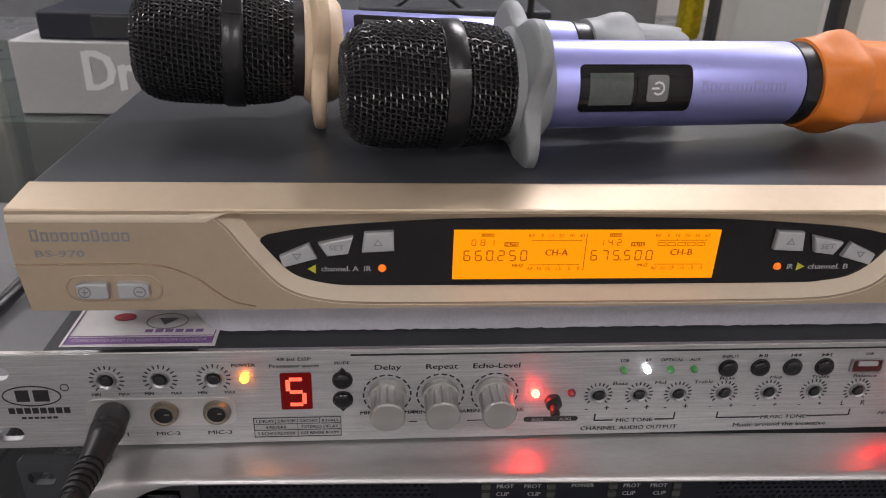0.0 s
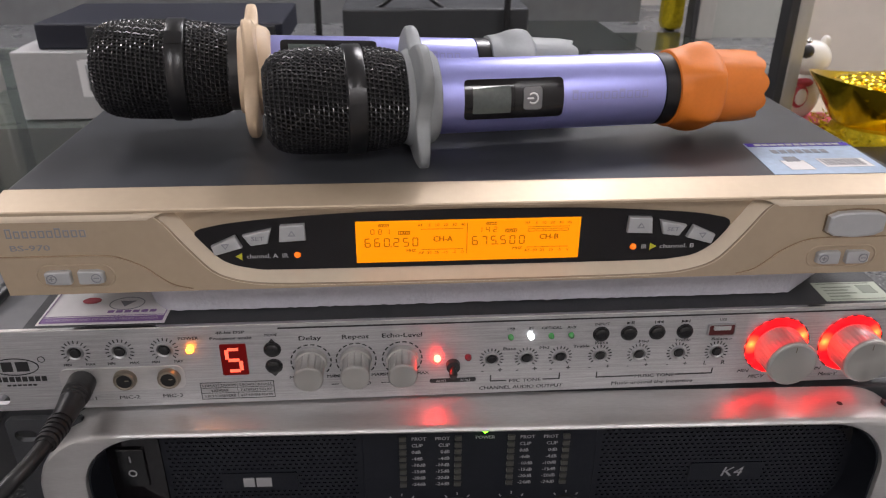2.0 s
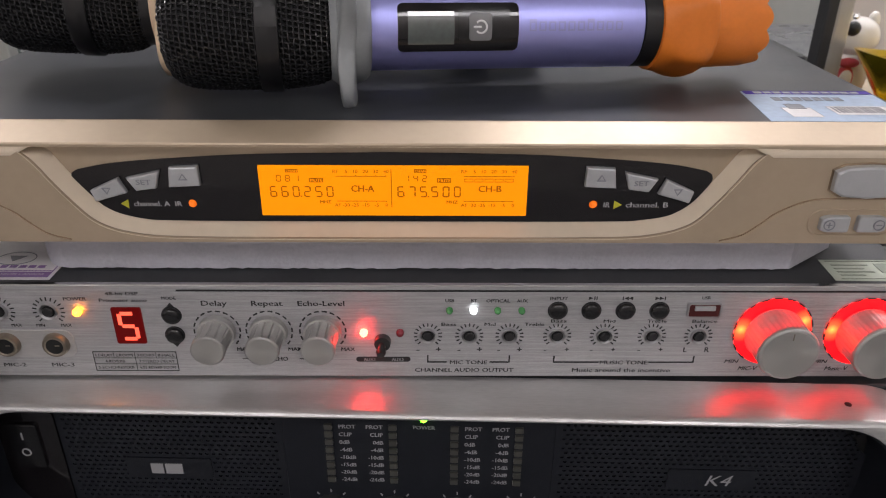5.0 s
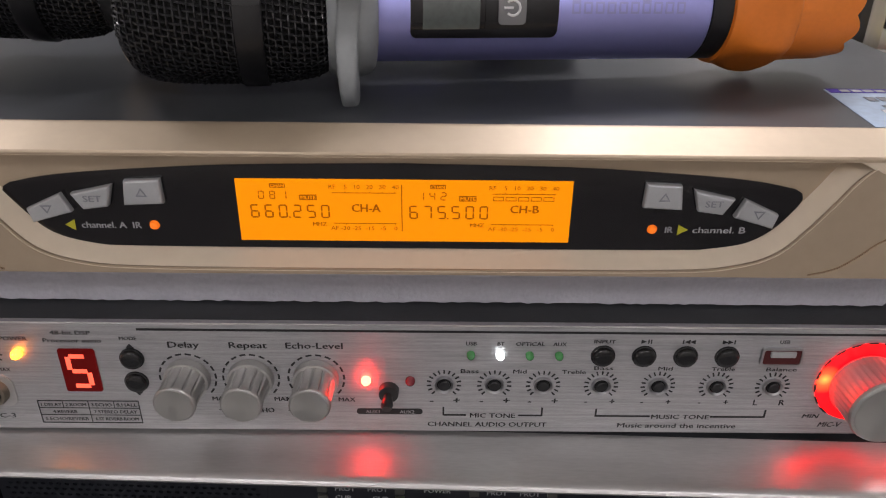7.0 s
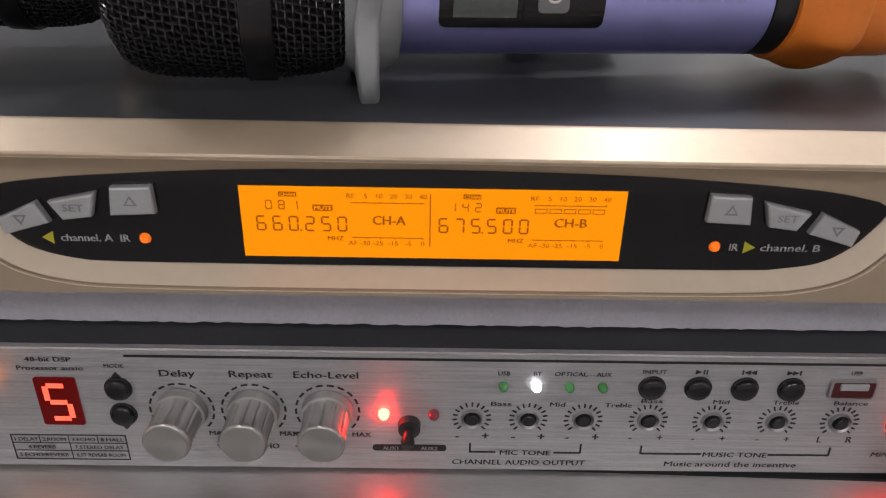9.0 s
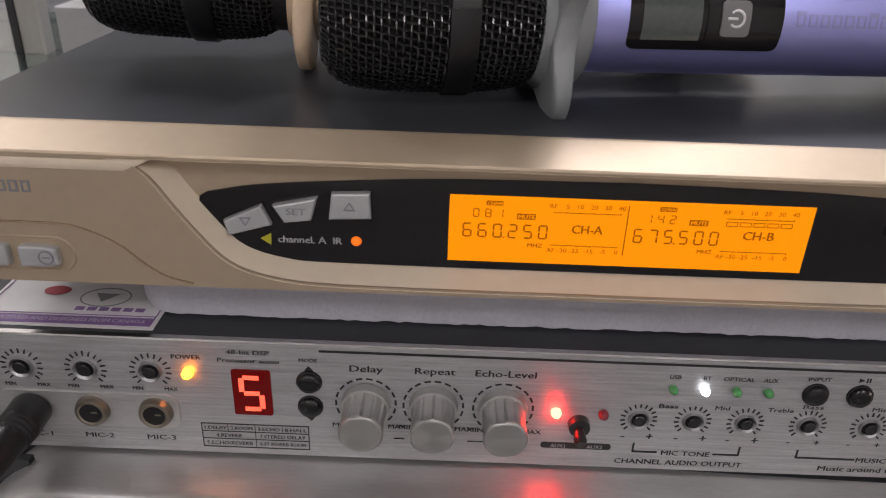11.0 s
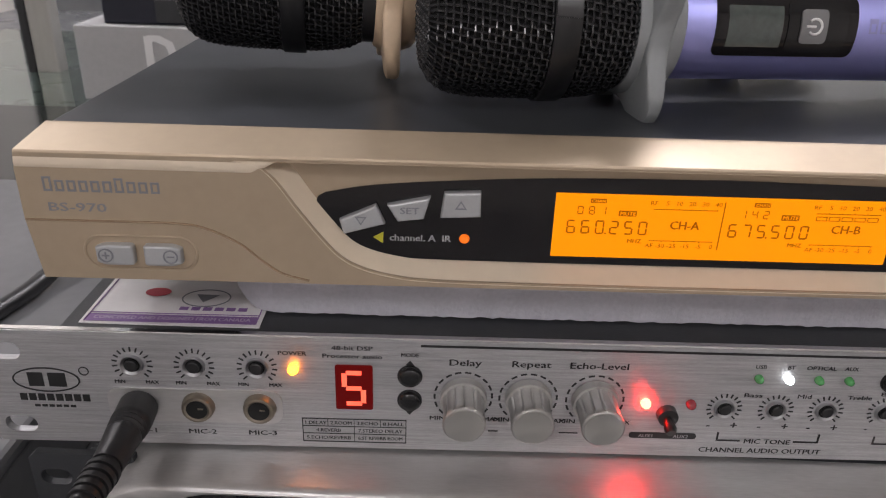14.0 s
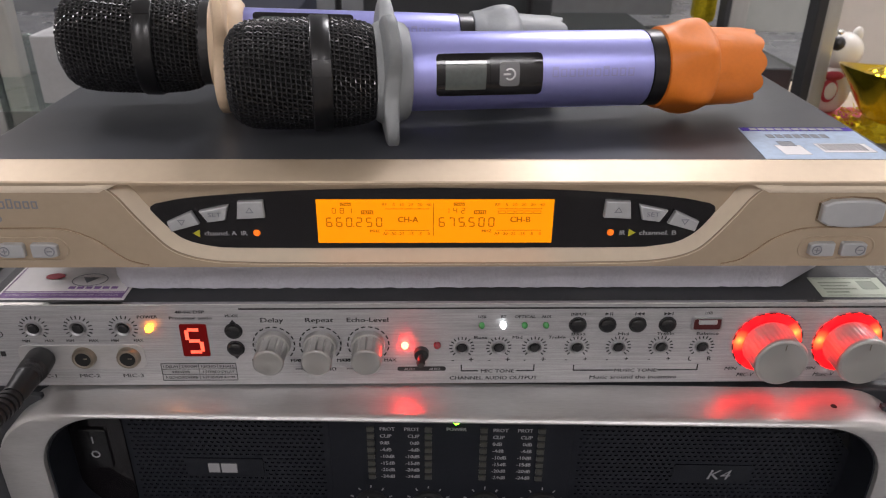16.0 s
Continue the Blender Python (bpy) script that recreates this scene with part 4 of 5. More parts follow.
        for z, up in ((0.1820, 1), (0.1718, -1)):
            part("scale_line", bars([(-0.0277 + dx, -0.0084 + dx, z - 0.0001, z + 0.0001)] + [(-0.0240 + dx + 0.0038 * q, -0.0238 + dx + 0.0038 * q, z - 0.0004 * (up < 0), z + 0.0004 * (up > 0)) for q in range(5)], yd, yd + 0.0001), M_LCDINK, d)
    for i in range(5):
        x = 0.0212 + 0.00385 * i
        part("level_block", plate([(x, 0.1797), (x + 0.0033, 0.1797), (x + 0.0033, 0.1811), (x, 0.1811)], [[(x + 0.0002, 0.1799), (x + 0.0031, 0.1799), (x + 0.0031, 0.1809), (x + 0.0002, 0.1809)]], yd, yd + 0.0001), M_LCDINK, d)
    part("divider", bars([(-0.0068, -0.0065, 0.1693, 0.1848)], yd, yd + 0.0001), M_LCDINK, d)
    # channel keys
    keys = (((-0.0064, -0.0002), (-0.0052, -0.0048), (0.0072, -0.0012), (0.0045, 0.0048)), ((-0.0066, 0.0014), (-0.0034, -0.0038), (0.0042, -0.0028), (0.0062, 0.0042)), ((-0.0060, -0.0043), (0.0060, -0.0037), (0.0058, 0.0042), (-0.0050, 0.0037)))
    for side in (-1, 1):
        for i, (kx, kz) in enumerate(((-0.1146, 0.1766), (-0.1002, 0.1801), (-0.0850, 0.1821))):
            kx = kx if side < 0 else 2 * CX - kx
            o = [(kx - side * x, kz + z) for x, z in keys[i]]
            k = part("channel_key", prism(o, yw - 0.0022, yw + 0.0001, 0.0006), M_KEYGREY, r, "silver-grey plastic key")
            ym = yw - 0.0024
            if i == 1:
                lettering("SET", kx, kz, 0.0020, k, M_GREYINK, ym, width=0.0055)
            else:
                s = -1 if i == 0 else 1
                part("arrow_mark", plate([(kx - 0.0018, kz - 0.0012 * s), (kx + 0.0018, kz - 0.0012 * s), (kx, kz + 0.0016 * s)], [[(kx - 0.0011, kz - 0.0008 * s), (kx + 0.0011, kz - 0.0008 * s), (kx, kz + 0.0009 * s)]], ym, ym + 0.0003), M_GREYINK, k)
    part("channel_arrow", prism([(-0.1112, 0.1704), (-0.1082, 0.1684), (-0.1080, 0.1722)], yw - 0.0001, yw), M_YELLOWINK, r)
    part("channel_arrow", prism([(0.0792, 0.1722), (0.0792, 0.1686), (0.0824, 0.1704)], yw - 0.0001, yw), M_YELLOWINK, r)
    lettering("channel. A  IR", -0.0970, 0.1704, 0.0021, r, M_WHITEINK, yw - 0.0001, width=0.0185)
    lettering("IR", 0.0763, 0.1704, 0.0021, r, M_WHITEINK, yw - 0.0001)
    lettering("channel. B", 0.0920, 0.1704, 0.0021, r, M_WHITEINK, yw - 0.0001, width=0.0165)
    for x in (-0.0835, 0.0712):
        part("infrared_led", lathe([(-0.0012, 0.0004), (-0.0010, 0.0011), (0, 0.0016)], 16), M_LEDORANGE, r, "glowing orange infrared light", m=pose(x, yw, 0.1705), smooth=True)
    # outer keys with an oval rim
    yf = -0.0060
    for side in (-1, 1):
        cx = CL + side * 0.1745
        rim = rrect(cx - 0.0165, cx + 0.0165, 0.1606, 0.1712, 0.0052, 8)
        part("key_rim", tube([(x, yf, z) for x, z in rim], 0.0005, 6, True), M_GOLD, r, smooth=True)
        for s in (-1, 1):
            x0, x1 = (cx - 0.0145, cx - 0.0015) if s < 0 else (cx + 0.0015, cx + 0.0145)
            o = rrect(x0, x1, 0.1626, 0.1692, 0.0010, 4)
            cut = 0.004
            o = [(x + (cut if s < 0 else -cut) * (abs(z - 0.1659) / 0.0033) ** 2 * (1 if (x < cx - 0.008 if s < 0 else x > cx + 0.008) else 0), z) for x, z in o]
            k = part("outer_key", prism(o, yf - 0.0024, yf + 0.0001, 0.0007), M_KEYGREY, r, "silver-grey plastic key")
            c0 = (x0 + x1) / 2 + s * 0.0015
            part("round_mark", plate(disc(c0, 0.1659, 0.0022, 20), [disc(c0, 0.1659, 0.0018, 20)], yf - 0.0027, yf - 0.0024), M_GREYINK, k)
            part("sign_mark", bars([(c0 - 0.0011, c0 + 0.0011, 0.1657, 0.1661)] + ([(c0 - 0.0002, c0 + 0.0002, 0.1648, 0.1670)] if s < 0 else []), yf - 0.0027, yf - 0.0024), M_GREYINK, k)
        # fine groove running along the pod and down to the lower edge
        g = [(CL + side * gx, yf, gz) for gx, gz in ((0.2066, 0.1758), (0.185, 0.1758), (0.163, 0.1757), (0.154, 0.1742), (0.145, 0.1698), (0.139, 0.1646), (0.133, 0.1603), (0.125, 0.1580))]
        part("groove", tube(smooth_path(g, 5), 0.00035, 6), M_GOLD_GROOVE, r, smooth=True)
    # power key on the right pod
    px, pz = 0.1715, 0.1834
    o = [(px + x, pz + z) for x, z in ((-0.0135, -0.0038), (-0.0095, -0.0060), (0.0, -0.0068), (0.0095, -0.0060), (0.0135, -0.0038), (0.0135, 0.0038), (0.0095, 0.0056), (0.0, 0.0062), (-0.0095, 0.0056), (-0.0135, 0.0038))]
    part("power_key_rim", prism([(px + (x - px) * 1.06, pz + (z - pz) * 1.12) for x, z in o], yf - 0.0003, yf), M_GOLD_GROOVE, r)
    part("power_key", prism(o, yf - 0.0030, yf + 0.0001, 0.0010), M_KEYGREY, r, "silver-grey power key")
    # plain blocks for the maker's name; the type number
    for i in range(10):
        x0, z1 = -0.2045 + 0.0034 * i, 0.1882 + (0.0010 if i in (0, 6) else 0)
        part("maker_mark", plate([(x0, 0.1848), (x0 + 0.0025, 0.1848), (x0 + 0.0025, z1), (x0, z1)], [[(x0 + 0.0006, 0.1854), (x0 + 0.0019, 0.1854), (x0 + 0.0019, z1 - 0.0006), (x0 + 0.0006, z1 - 0.0006)]], yf - 0.0002, yf), M_GREYINK, r)
    lettering("BS-970", -0.1960, 0.1800, 0.0026, r, M_GREYINK, yf - 0.0001, width=0.0165)
    return r


receiver = build_receiver()
sticker = flat_card("sticker", [(0.139, 0.0118), (0.1965, 0.0118), (0.1985, 0.0570), (0.143, 0.0560)], (0.2003, 0.2005), M_SKY, "pale blue sticker with a violet band on the receiver", "sticker")
flat_bars([(0.1435, 0.1980, -0.0562, -0.0510)], 0.2006, sticker, M_VIOLET)
flat_bars([(0.1478 + 0.0042 * i, 0.1512 + 0.0042 * i, -0.0552, -0.0520) for i in range(11)], 0.20065, sticker, M_WHITEINK)
flat_bars([(0.1520 + 0.0043 * i, 0.1552 + 0.0043 * i, -0.0455, -0.0405) for i in range(7)], 0.2006, sticker, M_GREYINK)
flat_bars([(0.1500, 0.1620, -0.0300, -0.0170), (0.1690, 0.1930, -0.0320, -0.0200)], 0.2006, sticker, M_PAPER)
flat_bars([(0.1530, 0.1600, -0.0350, -0.0285)], 0.20065, sticker, M_GREYINK)
flat_bars([(0.1705 + 0.0016 * i, 0.1705 + 0.0016 * i + (0.0009 if i % 3 else 0.0005), -0.0310, -0.0225) for i in range(13)], 0.20065, sticker, M_GREYINK)


# ---- microphones ----
def grille_radius(s):
    pts = ((0.0, 0.0140), (0.0012, 0.0176), (0.0040, 0.0208), (0.0085, 0.0230), (0.0150, 0.0240), (0.0250, 0.0244), (0.0365, 0.0245), (0.0470, 0.0244), (0.0560, 0.0236), (0.0620, 0.0224), (0.0665, 0.0200))
    for (a, ra), (b, rb) in zip(pts, pts[1:]):
        if s <= b:
            return ra + (rb - ra) * (s - a) / (b - a)
    return pts[-1][1]


def woven_grille():
    """Hoops and ribs of wire that pass over and under one another on the round head."""
    bm = bmesh.new()
    ribs, r = 70, 0.00039
    stations = [0.0006 + i * 0.00212 for i in range(32)]
    for i, s in enumerate(stations):
        hoop = []
        for k in range(ribs * 2):
            a = 2 * math.pi * k / (ribs * 2) + s * 7
            over = 0.00046 * math.cos(math.pi * k / 2 + math.pi * i)
            q = grille_radius(s) + over
            hoop.append((s, q * math.cos(a), q * math.sin(a)))
        tube(hoop, r, 5, True, bm)
    for k in range(ribs):
        line = []
        for i, s in enumerate(stations):
            a = 2 * math.pi * k / ribs + s * 7
            over = -0.00046 * math.cos(math.pi * k + math.pi * i)
            q = grille_radius(s) + over
            line.append((s, q * math.cos(a), q * math.sin(a)))
        tube(line, r, 5, False, bm)
    # woven flat end
    for j in range(-7, 8):
        c = j * 0.00205
        half = math.sqrt(max(0.0, 0.0160 ** 2 - c * c))
        if half > 0.002:
            n = max(3, int(half / 0.001))
            for flip in (0, 1):
                line = []
                for i in range(2 * n + 1):
                    t = -half + half * i / n
                    z = 0.00034 * math.cos(math.pi * t / 0.00205 + math.pi * (j + flip))
                    line.append((0.0004 + z, t, c) if flip else (0.0004 - z, c, t))
                tube(line, r, 5, False, bm)
    return bm


def wavy_ring(s0, s1, lobe, valley, inner, phase, lobes=4):
    """A soft anti-roll ring with rounded lobes; its rim sways along the axis."""
    bm = bmesh.new()
    seg = 96
    prof = [(0.0, 0.0), (0.0, 0.55), (0.02, 0.82), (0.08, 0.93), (0.20, 0.985), (0.5, 1.0), (0.80, 0.985), (0.92, 0.93), (0.98, 0.82), (1.0, 0.55), (1.0, 0.0)]
    rings = []
    for u, h in prof:
        ring = []
        for k in range(seg):
            a = 2 * math.pi * k / seg
            c = 0.5 + 0.5 * math.cos(lobes * (a - phase))
            c = c ** 1.6 * (1.75 - 0.75 * c ** 1.6)
            top = valley + (lobe - valley) * c
            rr = inner + (top - inner) * h
            width = (s1 - s0) * (1 - 0.22 * c * h)
            mid = (s0 + s1) / 2 + 0.0009 * math.sin(lobes * (a - phase)) * h
            ring.append(bm.verts.new((mid + (u - 0.5) * width, rr * math.cos(a), rr * math.sin(a))))
        rings.append(ring)
    for p, q in zip(rings, rings[1:]):
        for k in range(seg):
            bm.faces.new((p[k], p[(k + 1) % seg], q[(k + 1) % seg], q[k]))
    bmesh.ops.recalc_face_normals(bm, faces=bm.faces)
    return bm


def curved_patch(s0, s1, a0, a1, r0, r1, corner=0.0):
    """A piece of a shell round the axis, from radius r0 out to r1; angles in degrees."""
    bm = bmesh.new()
    n, ns = 14, 24
    top, bot = [], []
    for i in range(ns + 1):
        s = s0 + (s1 - s0) * (0.5 - 0.5 * math.cos(math.pi * i / ns))
        cut = 0.0
        d = min(s - s0, s1 - s)
        if corner and d < corner:
            cut = (corner - math.sqrt(max(0, corner ** 2 - (corner - d) ** 2))) / r1
        ra, rb = radians(a0) + cut, radians(a1) - cut
        top.append([bm.verts.new((s, r1 * math.cos(ra + (rb - ra) * k / n), r1 * math.sin(ra + (rb - ra) * k / n))) for k in range(n + 1)])
        bot.append([bm.verts.new((s, r0 * math.cos(ra + (rb - ra) * k / n), r0 * math.sin(ra + (rb - ra) * k / n))) for k in range(n + 1)])
    for i in range(ns):
        for k in range(n):
            bm.faces.new((top[i][k], top[i][k + 1], top[i + 1][k + 1], top[i + 1][k]))
        bm.faces.new((top[i][0], top[i + 1][0], bot[i + 1][0], bot[i][0]))
        bm.faces.new((top[i][n], bot[i][n], bot[i + 1][n], top[i + 1][n]))
    for k in range(n):
        bm.faces.new((top[0][k], bot[0][k], bot[0][k + 1], top[0][k + 1]))
        bm.faces.new((top[ns][k], top[ns][k + 1], bot[ns][k + 1], bot[ns][k]))
    bmesh.ops.recalc_face_normals(bm, faces=bm.faces)
    return bm


WOVEN = None


def build_microphone(m, label, ring_mat, cap_mat, ring_at, ring_name, cap_name, face):
    """A handheld microphone along its own x axis, the head at 0. face: the angle, in degrees round the axis, to which its display looks."""
    global WOVEN
    o = empty("wireless_microphone", m, label, "microphone", "microphones on the receiver")
    g = part("grille", woven_grille(), M_WIRE, o, "black woven wire grille", smooth=True) if WOVEN is None else share("grille", WOVEN, o, Matrix())
    g["label"] = "black woven wire grille"
    WOVEN = g.data
    part("foam_lining", lathe([(0.0012, 0.012)] + [(s, grille_radius(s) - 0.0011) for s in (0.0016, 0.004, 0.009, 0.02, 0.0365, 0.047, 0.058, 0.0635, 0.0665)], 40, "x"), M_MICFOAM, o, smooth=True)
    part("grille_band", lathe([(0.0370, 0.0243), (0.0371, 0.0256), (0.0376, 0.0260), (0.0452, 0.0260), (0.0457, 0.0256), (0.0458, 0.0243)], 64, "x"), M_GLOSSRING, o, "gloss black band", smooth=True)
    part("band_clip", curved_patch(0.0374, 0.0454, face - 26, face - 10, 0.0254, 0.0264), M_GLOSSRING, o)
    part("collar", lathe([(0.0655, 0.0195), (0.0660, 0.0205), (0.0790, 0.0205), (0.0800, 0.0185)], 48, "x"), M_BLACKPL, o, "black threaded collar", smooth=True)
    part("collar_screw", lathe([(0.0, 0.0013), (0.0006, 0.0010)], 12, "z"), M_CHROME, o, m=pose(0.0725, 0.0204 * math.cos(radians(face - 30)), 0.0204 * math.sin(radians(face - 30)), face - 30 - 90, 0, 0))
    part("anti_roll_ring", wavy_ring(ring_at - 0.0040, ring_at + 0.0036, 0.0374, 0.0246, 0.0185, radians(48)), ring_mat, o, ring_name, smooth=True)
    part("anti_roll_sleeve", lathe([(ring_at - 0.0068, 0.0192), (ring_at - 0.0065, 0.0216), (ring_at - 0.004, 0.0232), (ring_at + 0.003, 0.0236), (ring_at + 0.0080, 0.0218), (ring_at + 0.0095, 0.0200), (ring_at + 0.0100, 0.0178)], 48, "x"), ring_mat, o, smooth=True)
    part("handle", lathe([(0.078, 0.0172), (0.080, 0.0181), (0.1959, 0.0181), (0.1964, 0.0176)], 96, "x"), M_LILAC, o, "lilac anodised metal handle", smooth=True)
    part("end_band", lathe([(0.1964, 0.0174), (0.1968, 0.0182), (0.2056, 0.0182), (0.2060, 0.0170)], 64, "x"), M_GLOSSRING, o, "gloss black end band", smooth=True)
    # display panel sunk in the handle
    d = part("display_panel", curved_patch(0.0922, 0.1416, face - 38, face + 23, 0.0172, 0.0186, 0.0022), M_GLOSSBLACK, o, "gloss black display panel", smooth=True)
    part("screen", curved_patch(0.0962, 0.1150, face - 27, face + 13, 0.0184, 0.01875), M_GLASSLCD, d, "unlit grey screen", smooth=True)
    part("key_frame", curved_patch(0.1168, 0.1378, face - 33, face + 18, 0.0184, 0.0189, 0.002), M_GLOSSBTN, d, smooth=True)
    k = part("power_key", curved_patch(0.1210, 0.1303, face - 24, face + 8, 0.0186, 0.0195, 0.0015), M_POWERKEY, d, "grey power key", smooth=True)
    mid = face - 8
    rr = 0.01960
    arc = [(0.1257 + 0.0024 * math.sin(t), rr * math.cos(radians(mid) + 0.0024 * math.cos(t) / rr), rr * math.sin(radians(mid) + 0.0024 * math.cos(t) / rr)) for t in [radians(-45 + 270 * q / 16) for q in range(17)]]
    part("power_mark", tube(arc, 0.00042, 6), M_KEYMARK, k)
    part("power_mark", tube([(0.1257 + v, rr * math.cos(radians(mid)), rr * math.sin(radians(mid))) for v in (0.0002, -0.0014, -0.0030)], 0.00042, 6), M_KEYMARK, k)
    # pressed blocks for the maker's name
    for i in range(10):
        s0 = 0.1462 + 0.0041 * i
        for lo_a, hi_a in ((mid - 6 - (3 if i in (0, 6) else 0), mid - 4), (mid + 4, mid + 6)):
            part("pressed_mark", curved_patch(s0, s0 + 0.0030, lo_a, hi_a, 0.0178, 0.01822), M_LILACMARK, o)
        for s1 in (s0, s0 + 0.0024):
            part("pressed_mark", curved_patch(s1, s1 + 0.0006, mid - 4, mid + 4, 0.0178, 0.01822), M_LILACMARK, o)
    # soft end cap: a ring with flat facets and a scalloped cup
    def cap_wob(s, r, a):
        if 0.2085 < s < 0.2292:
            c = 1 - abs(math.sin(3 * (a - radians(90)))) ** 1.3
            w = math.sin(math.pi * (s - 0.2085) / 0.0207) ** 0.5
            return r + (0.0027 * c - 0.0009) * w
        return r
    part("end_cap", lathe([(0.2040, 0.0180), (0.2044, 0.0195), (0.2060, 0.0199), (0.2095, 0.0200), (0.2120, 0.0205), (0.2160, 0.0215), (0.2205, 0.0221), (0.2240, 0.0221), (0.2268, 0.0215), (0.2283, 0.0203), (0.2292, 0.0192), (0.2400, 0.0188), (0.2470, 0.0187), (0.2490, 0.0184)], 96, "x", cap_wob), cap_mat, o, cap_name, smooth=True)
    bm = bmesh.new()
    seg = 120
    loops = [[], [], [], []]
    for k2 in range(seg):
        a = 2 * math.pi * k2 / seg
        tip = 0.2515 + 0.0026 * abs(math.sin(5 * a))
        for loop, (s, q) in zip(loops, ((0.2485, 0.0184), (tip, 0.0178), (tip, 0.0145), (0.2505, 0.0140))):
            loop.append(bm.verts.new((s, q * math.cos(a), q * math.sin(a))))
    for p, q in zip(loops, loops[1:]):
        for k2 in range(seg):
            bm.faces.new((p[k2], p[(k2 + 1) % seg], q[(k2 + 1) % seg], q[k2]))
    bm.faces.new(loops[-1])
    bmesh.ops.recalc_face_normals(bm, faces=bm.faces)
    part("scalloped_rim", bm, cap_mat, o, smooth=True)
    return o


A1 = radians(8.6)
axis1 = Vector((math.cos(A1), math.sin(A1), -0.014))
tip1 = Vector((0.028, 0.0622, 0.2270)) - 0.1283 * axis1
front_mic = build_microphone(pose(*tip1, 0, 0.8, 8.6), "lilac handheld wireless microphone with grey ring and orange end cap", M_GREYSIL, M_ORANGE, 0.0720, "grey silicone anti-roll ring", "orange silicone end cap", 180)
A2 = radians(7.5)
axis2 = Vector((math.cos(A2), math.sin(A2), -0.046))
tip2 = Vector((-0.1525, 0.0905, 0.2340)) - 0.0365 * axis2
back_mic = build_microphone(pose(*tip2, 0, 2.6, 7.5), "lilac handheld wireless microphone with cream ring and grey end cap", M_CREAMSIL, M_GREYSIL, 0.0775, "cream silicone anti-roll ring", "grey silicone end cap", 149)


# ---- plug and cable in the first jack ----
cable = empty("audio_cable", pose(0, 0, 0), "black audio cable with a moulded plug in the first jack", "cable")
way = smooth_path([(-0.1905, -0.002, 0.1062), (-0.1895, -0.010, 0.1068), (-0.1892, -0.018, 0.1072), (-0.1888, -0.026, 0.1072), (-0.1887, -0.034, 0.1074), (-0.1887, -0.042, 0.1080), (-0.1887, -0.050, 0.1086)], 8)
plug_r = [0.0064] * 11 + [0.0056, 0.0062, 0.0055, 0.0060, 0.0053, 0.0058] + [0.0056 - 0.00006 * i for i in range(14)]
part("plug", tube(way[:31], plug_r, 24), M_RUBBER, cable, "black moulded plug with grooves", smooth=True)
part("boot", tube(way[30:49], [0.0042 - 0.00003 * i for i in range(19)], 20), M_RUBBER, cable, smooth=True)
for i in (32, 35, 38, 41, 44):
    part("relief_rib", tube(way[i:i + 3], 0.0053 - 0.00006 * (i - 32), 18), M_RUBBER, cable, smooth=True)
part("lead", tube(smooth_path([way[46], way[48], (-0.1900, -0.062, 0.1092), (-0.1945, -0.076, 0.1085), (-0.210, -0.097, 0.098), (-0.245, -0.112, 0.072), (-0.29, -0.104, 0.0560), (-0.34, -0.085, 0.0534), (-0.60, -0.02, 0.0534), (-0.75, 0.12, 0.0534)], 8), 0.0034, 12), M_RUBBER, cable, smooth=True)


def loose_cable(points, r, label):
    tagged(part("loose_cable", tube(smooth_path(points, 10), r, 10), M_RUBBER, smooth=True), label, "cable")


loose_cable([(0.235, 0.30, 0.004), (0.30, 0.27, 0.012), (0.38, 0.30, 0.006), (0.50, 0.36, 0.004), (0.75, 0.42, 0.004)], 0.0035, "black cable lying on the speckled counter")
loose_cable([(0.225, 0.36, 0.004), (0.32, 0.36, 0.015), (0.42, 0.37, 0.006), (0.60, 0.33, 0.004), (0.85, 0.30, 0.004)], 0.0035, "black cable lying on the speckled counter")
loose_cable([(0.215, 0.16, 0.003), (0.30, 0.13, 0.003), (0.42, 0.11, 0.003), (0.65, 0.06, 0.003)], 0.0028, "thin black cable lying on the speckled counter")
loose_cable([(-0.226, 0.33, 0.12), (-0.262, 0.29, 0.105), (-0.300, 0.24, 0.075), (-0.318, 0.19, 0.058), (-0.326, 0.15, 0.0555), (-0.345, 0.10, 0.0552), (-0.42, 0.04, 0.0552), (-0.7, 0.03, 0.0552)], 0.0050, "black cable hanging beside the stacked units")

# ---- things behind, on and beyond the counter ----
side = tagged(part("equipment_case", box(-0.948, -0.270, -0.115, 0.358, 0.0, 0.0405, 0.002), M_SIDEGREY), "low dark grey equipment case on the counter beside the stack", "equipment")
part("lid", box(-0.95, -0.268, -0.117, 0.36, 0.0410, 0.050, 0.003), M_SIDEGREY, side)
part("lid_seam", box(-0.946, -0.272, -0.113, 0.356, 0.0404, 0.0412), M_VOID, side)
tagged(part("tan_board", box(0.512, 1.35, 0.55, 0.905, 0.0, 0.012, 0.002), M_TAN), "tan wooden board lying on the counter", "board")
stand = tagged(part("black_device", box(0.50, 0.86, 0.39, 0.545, 0.0, 0.030, 0.006), M_BLACKPL), "flat black plastic device on the counter", "device")
part("ridge", box(0.52, 0.84, 0.415, 0.43, 0.0298, 0.034, 0.002), M_BLACKPL, stand)


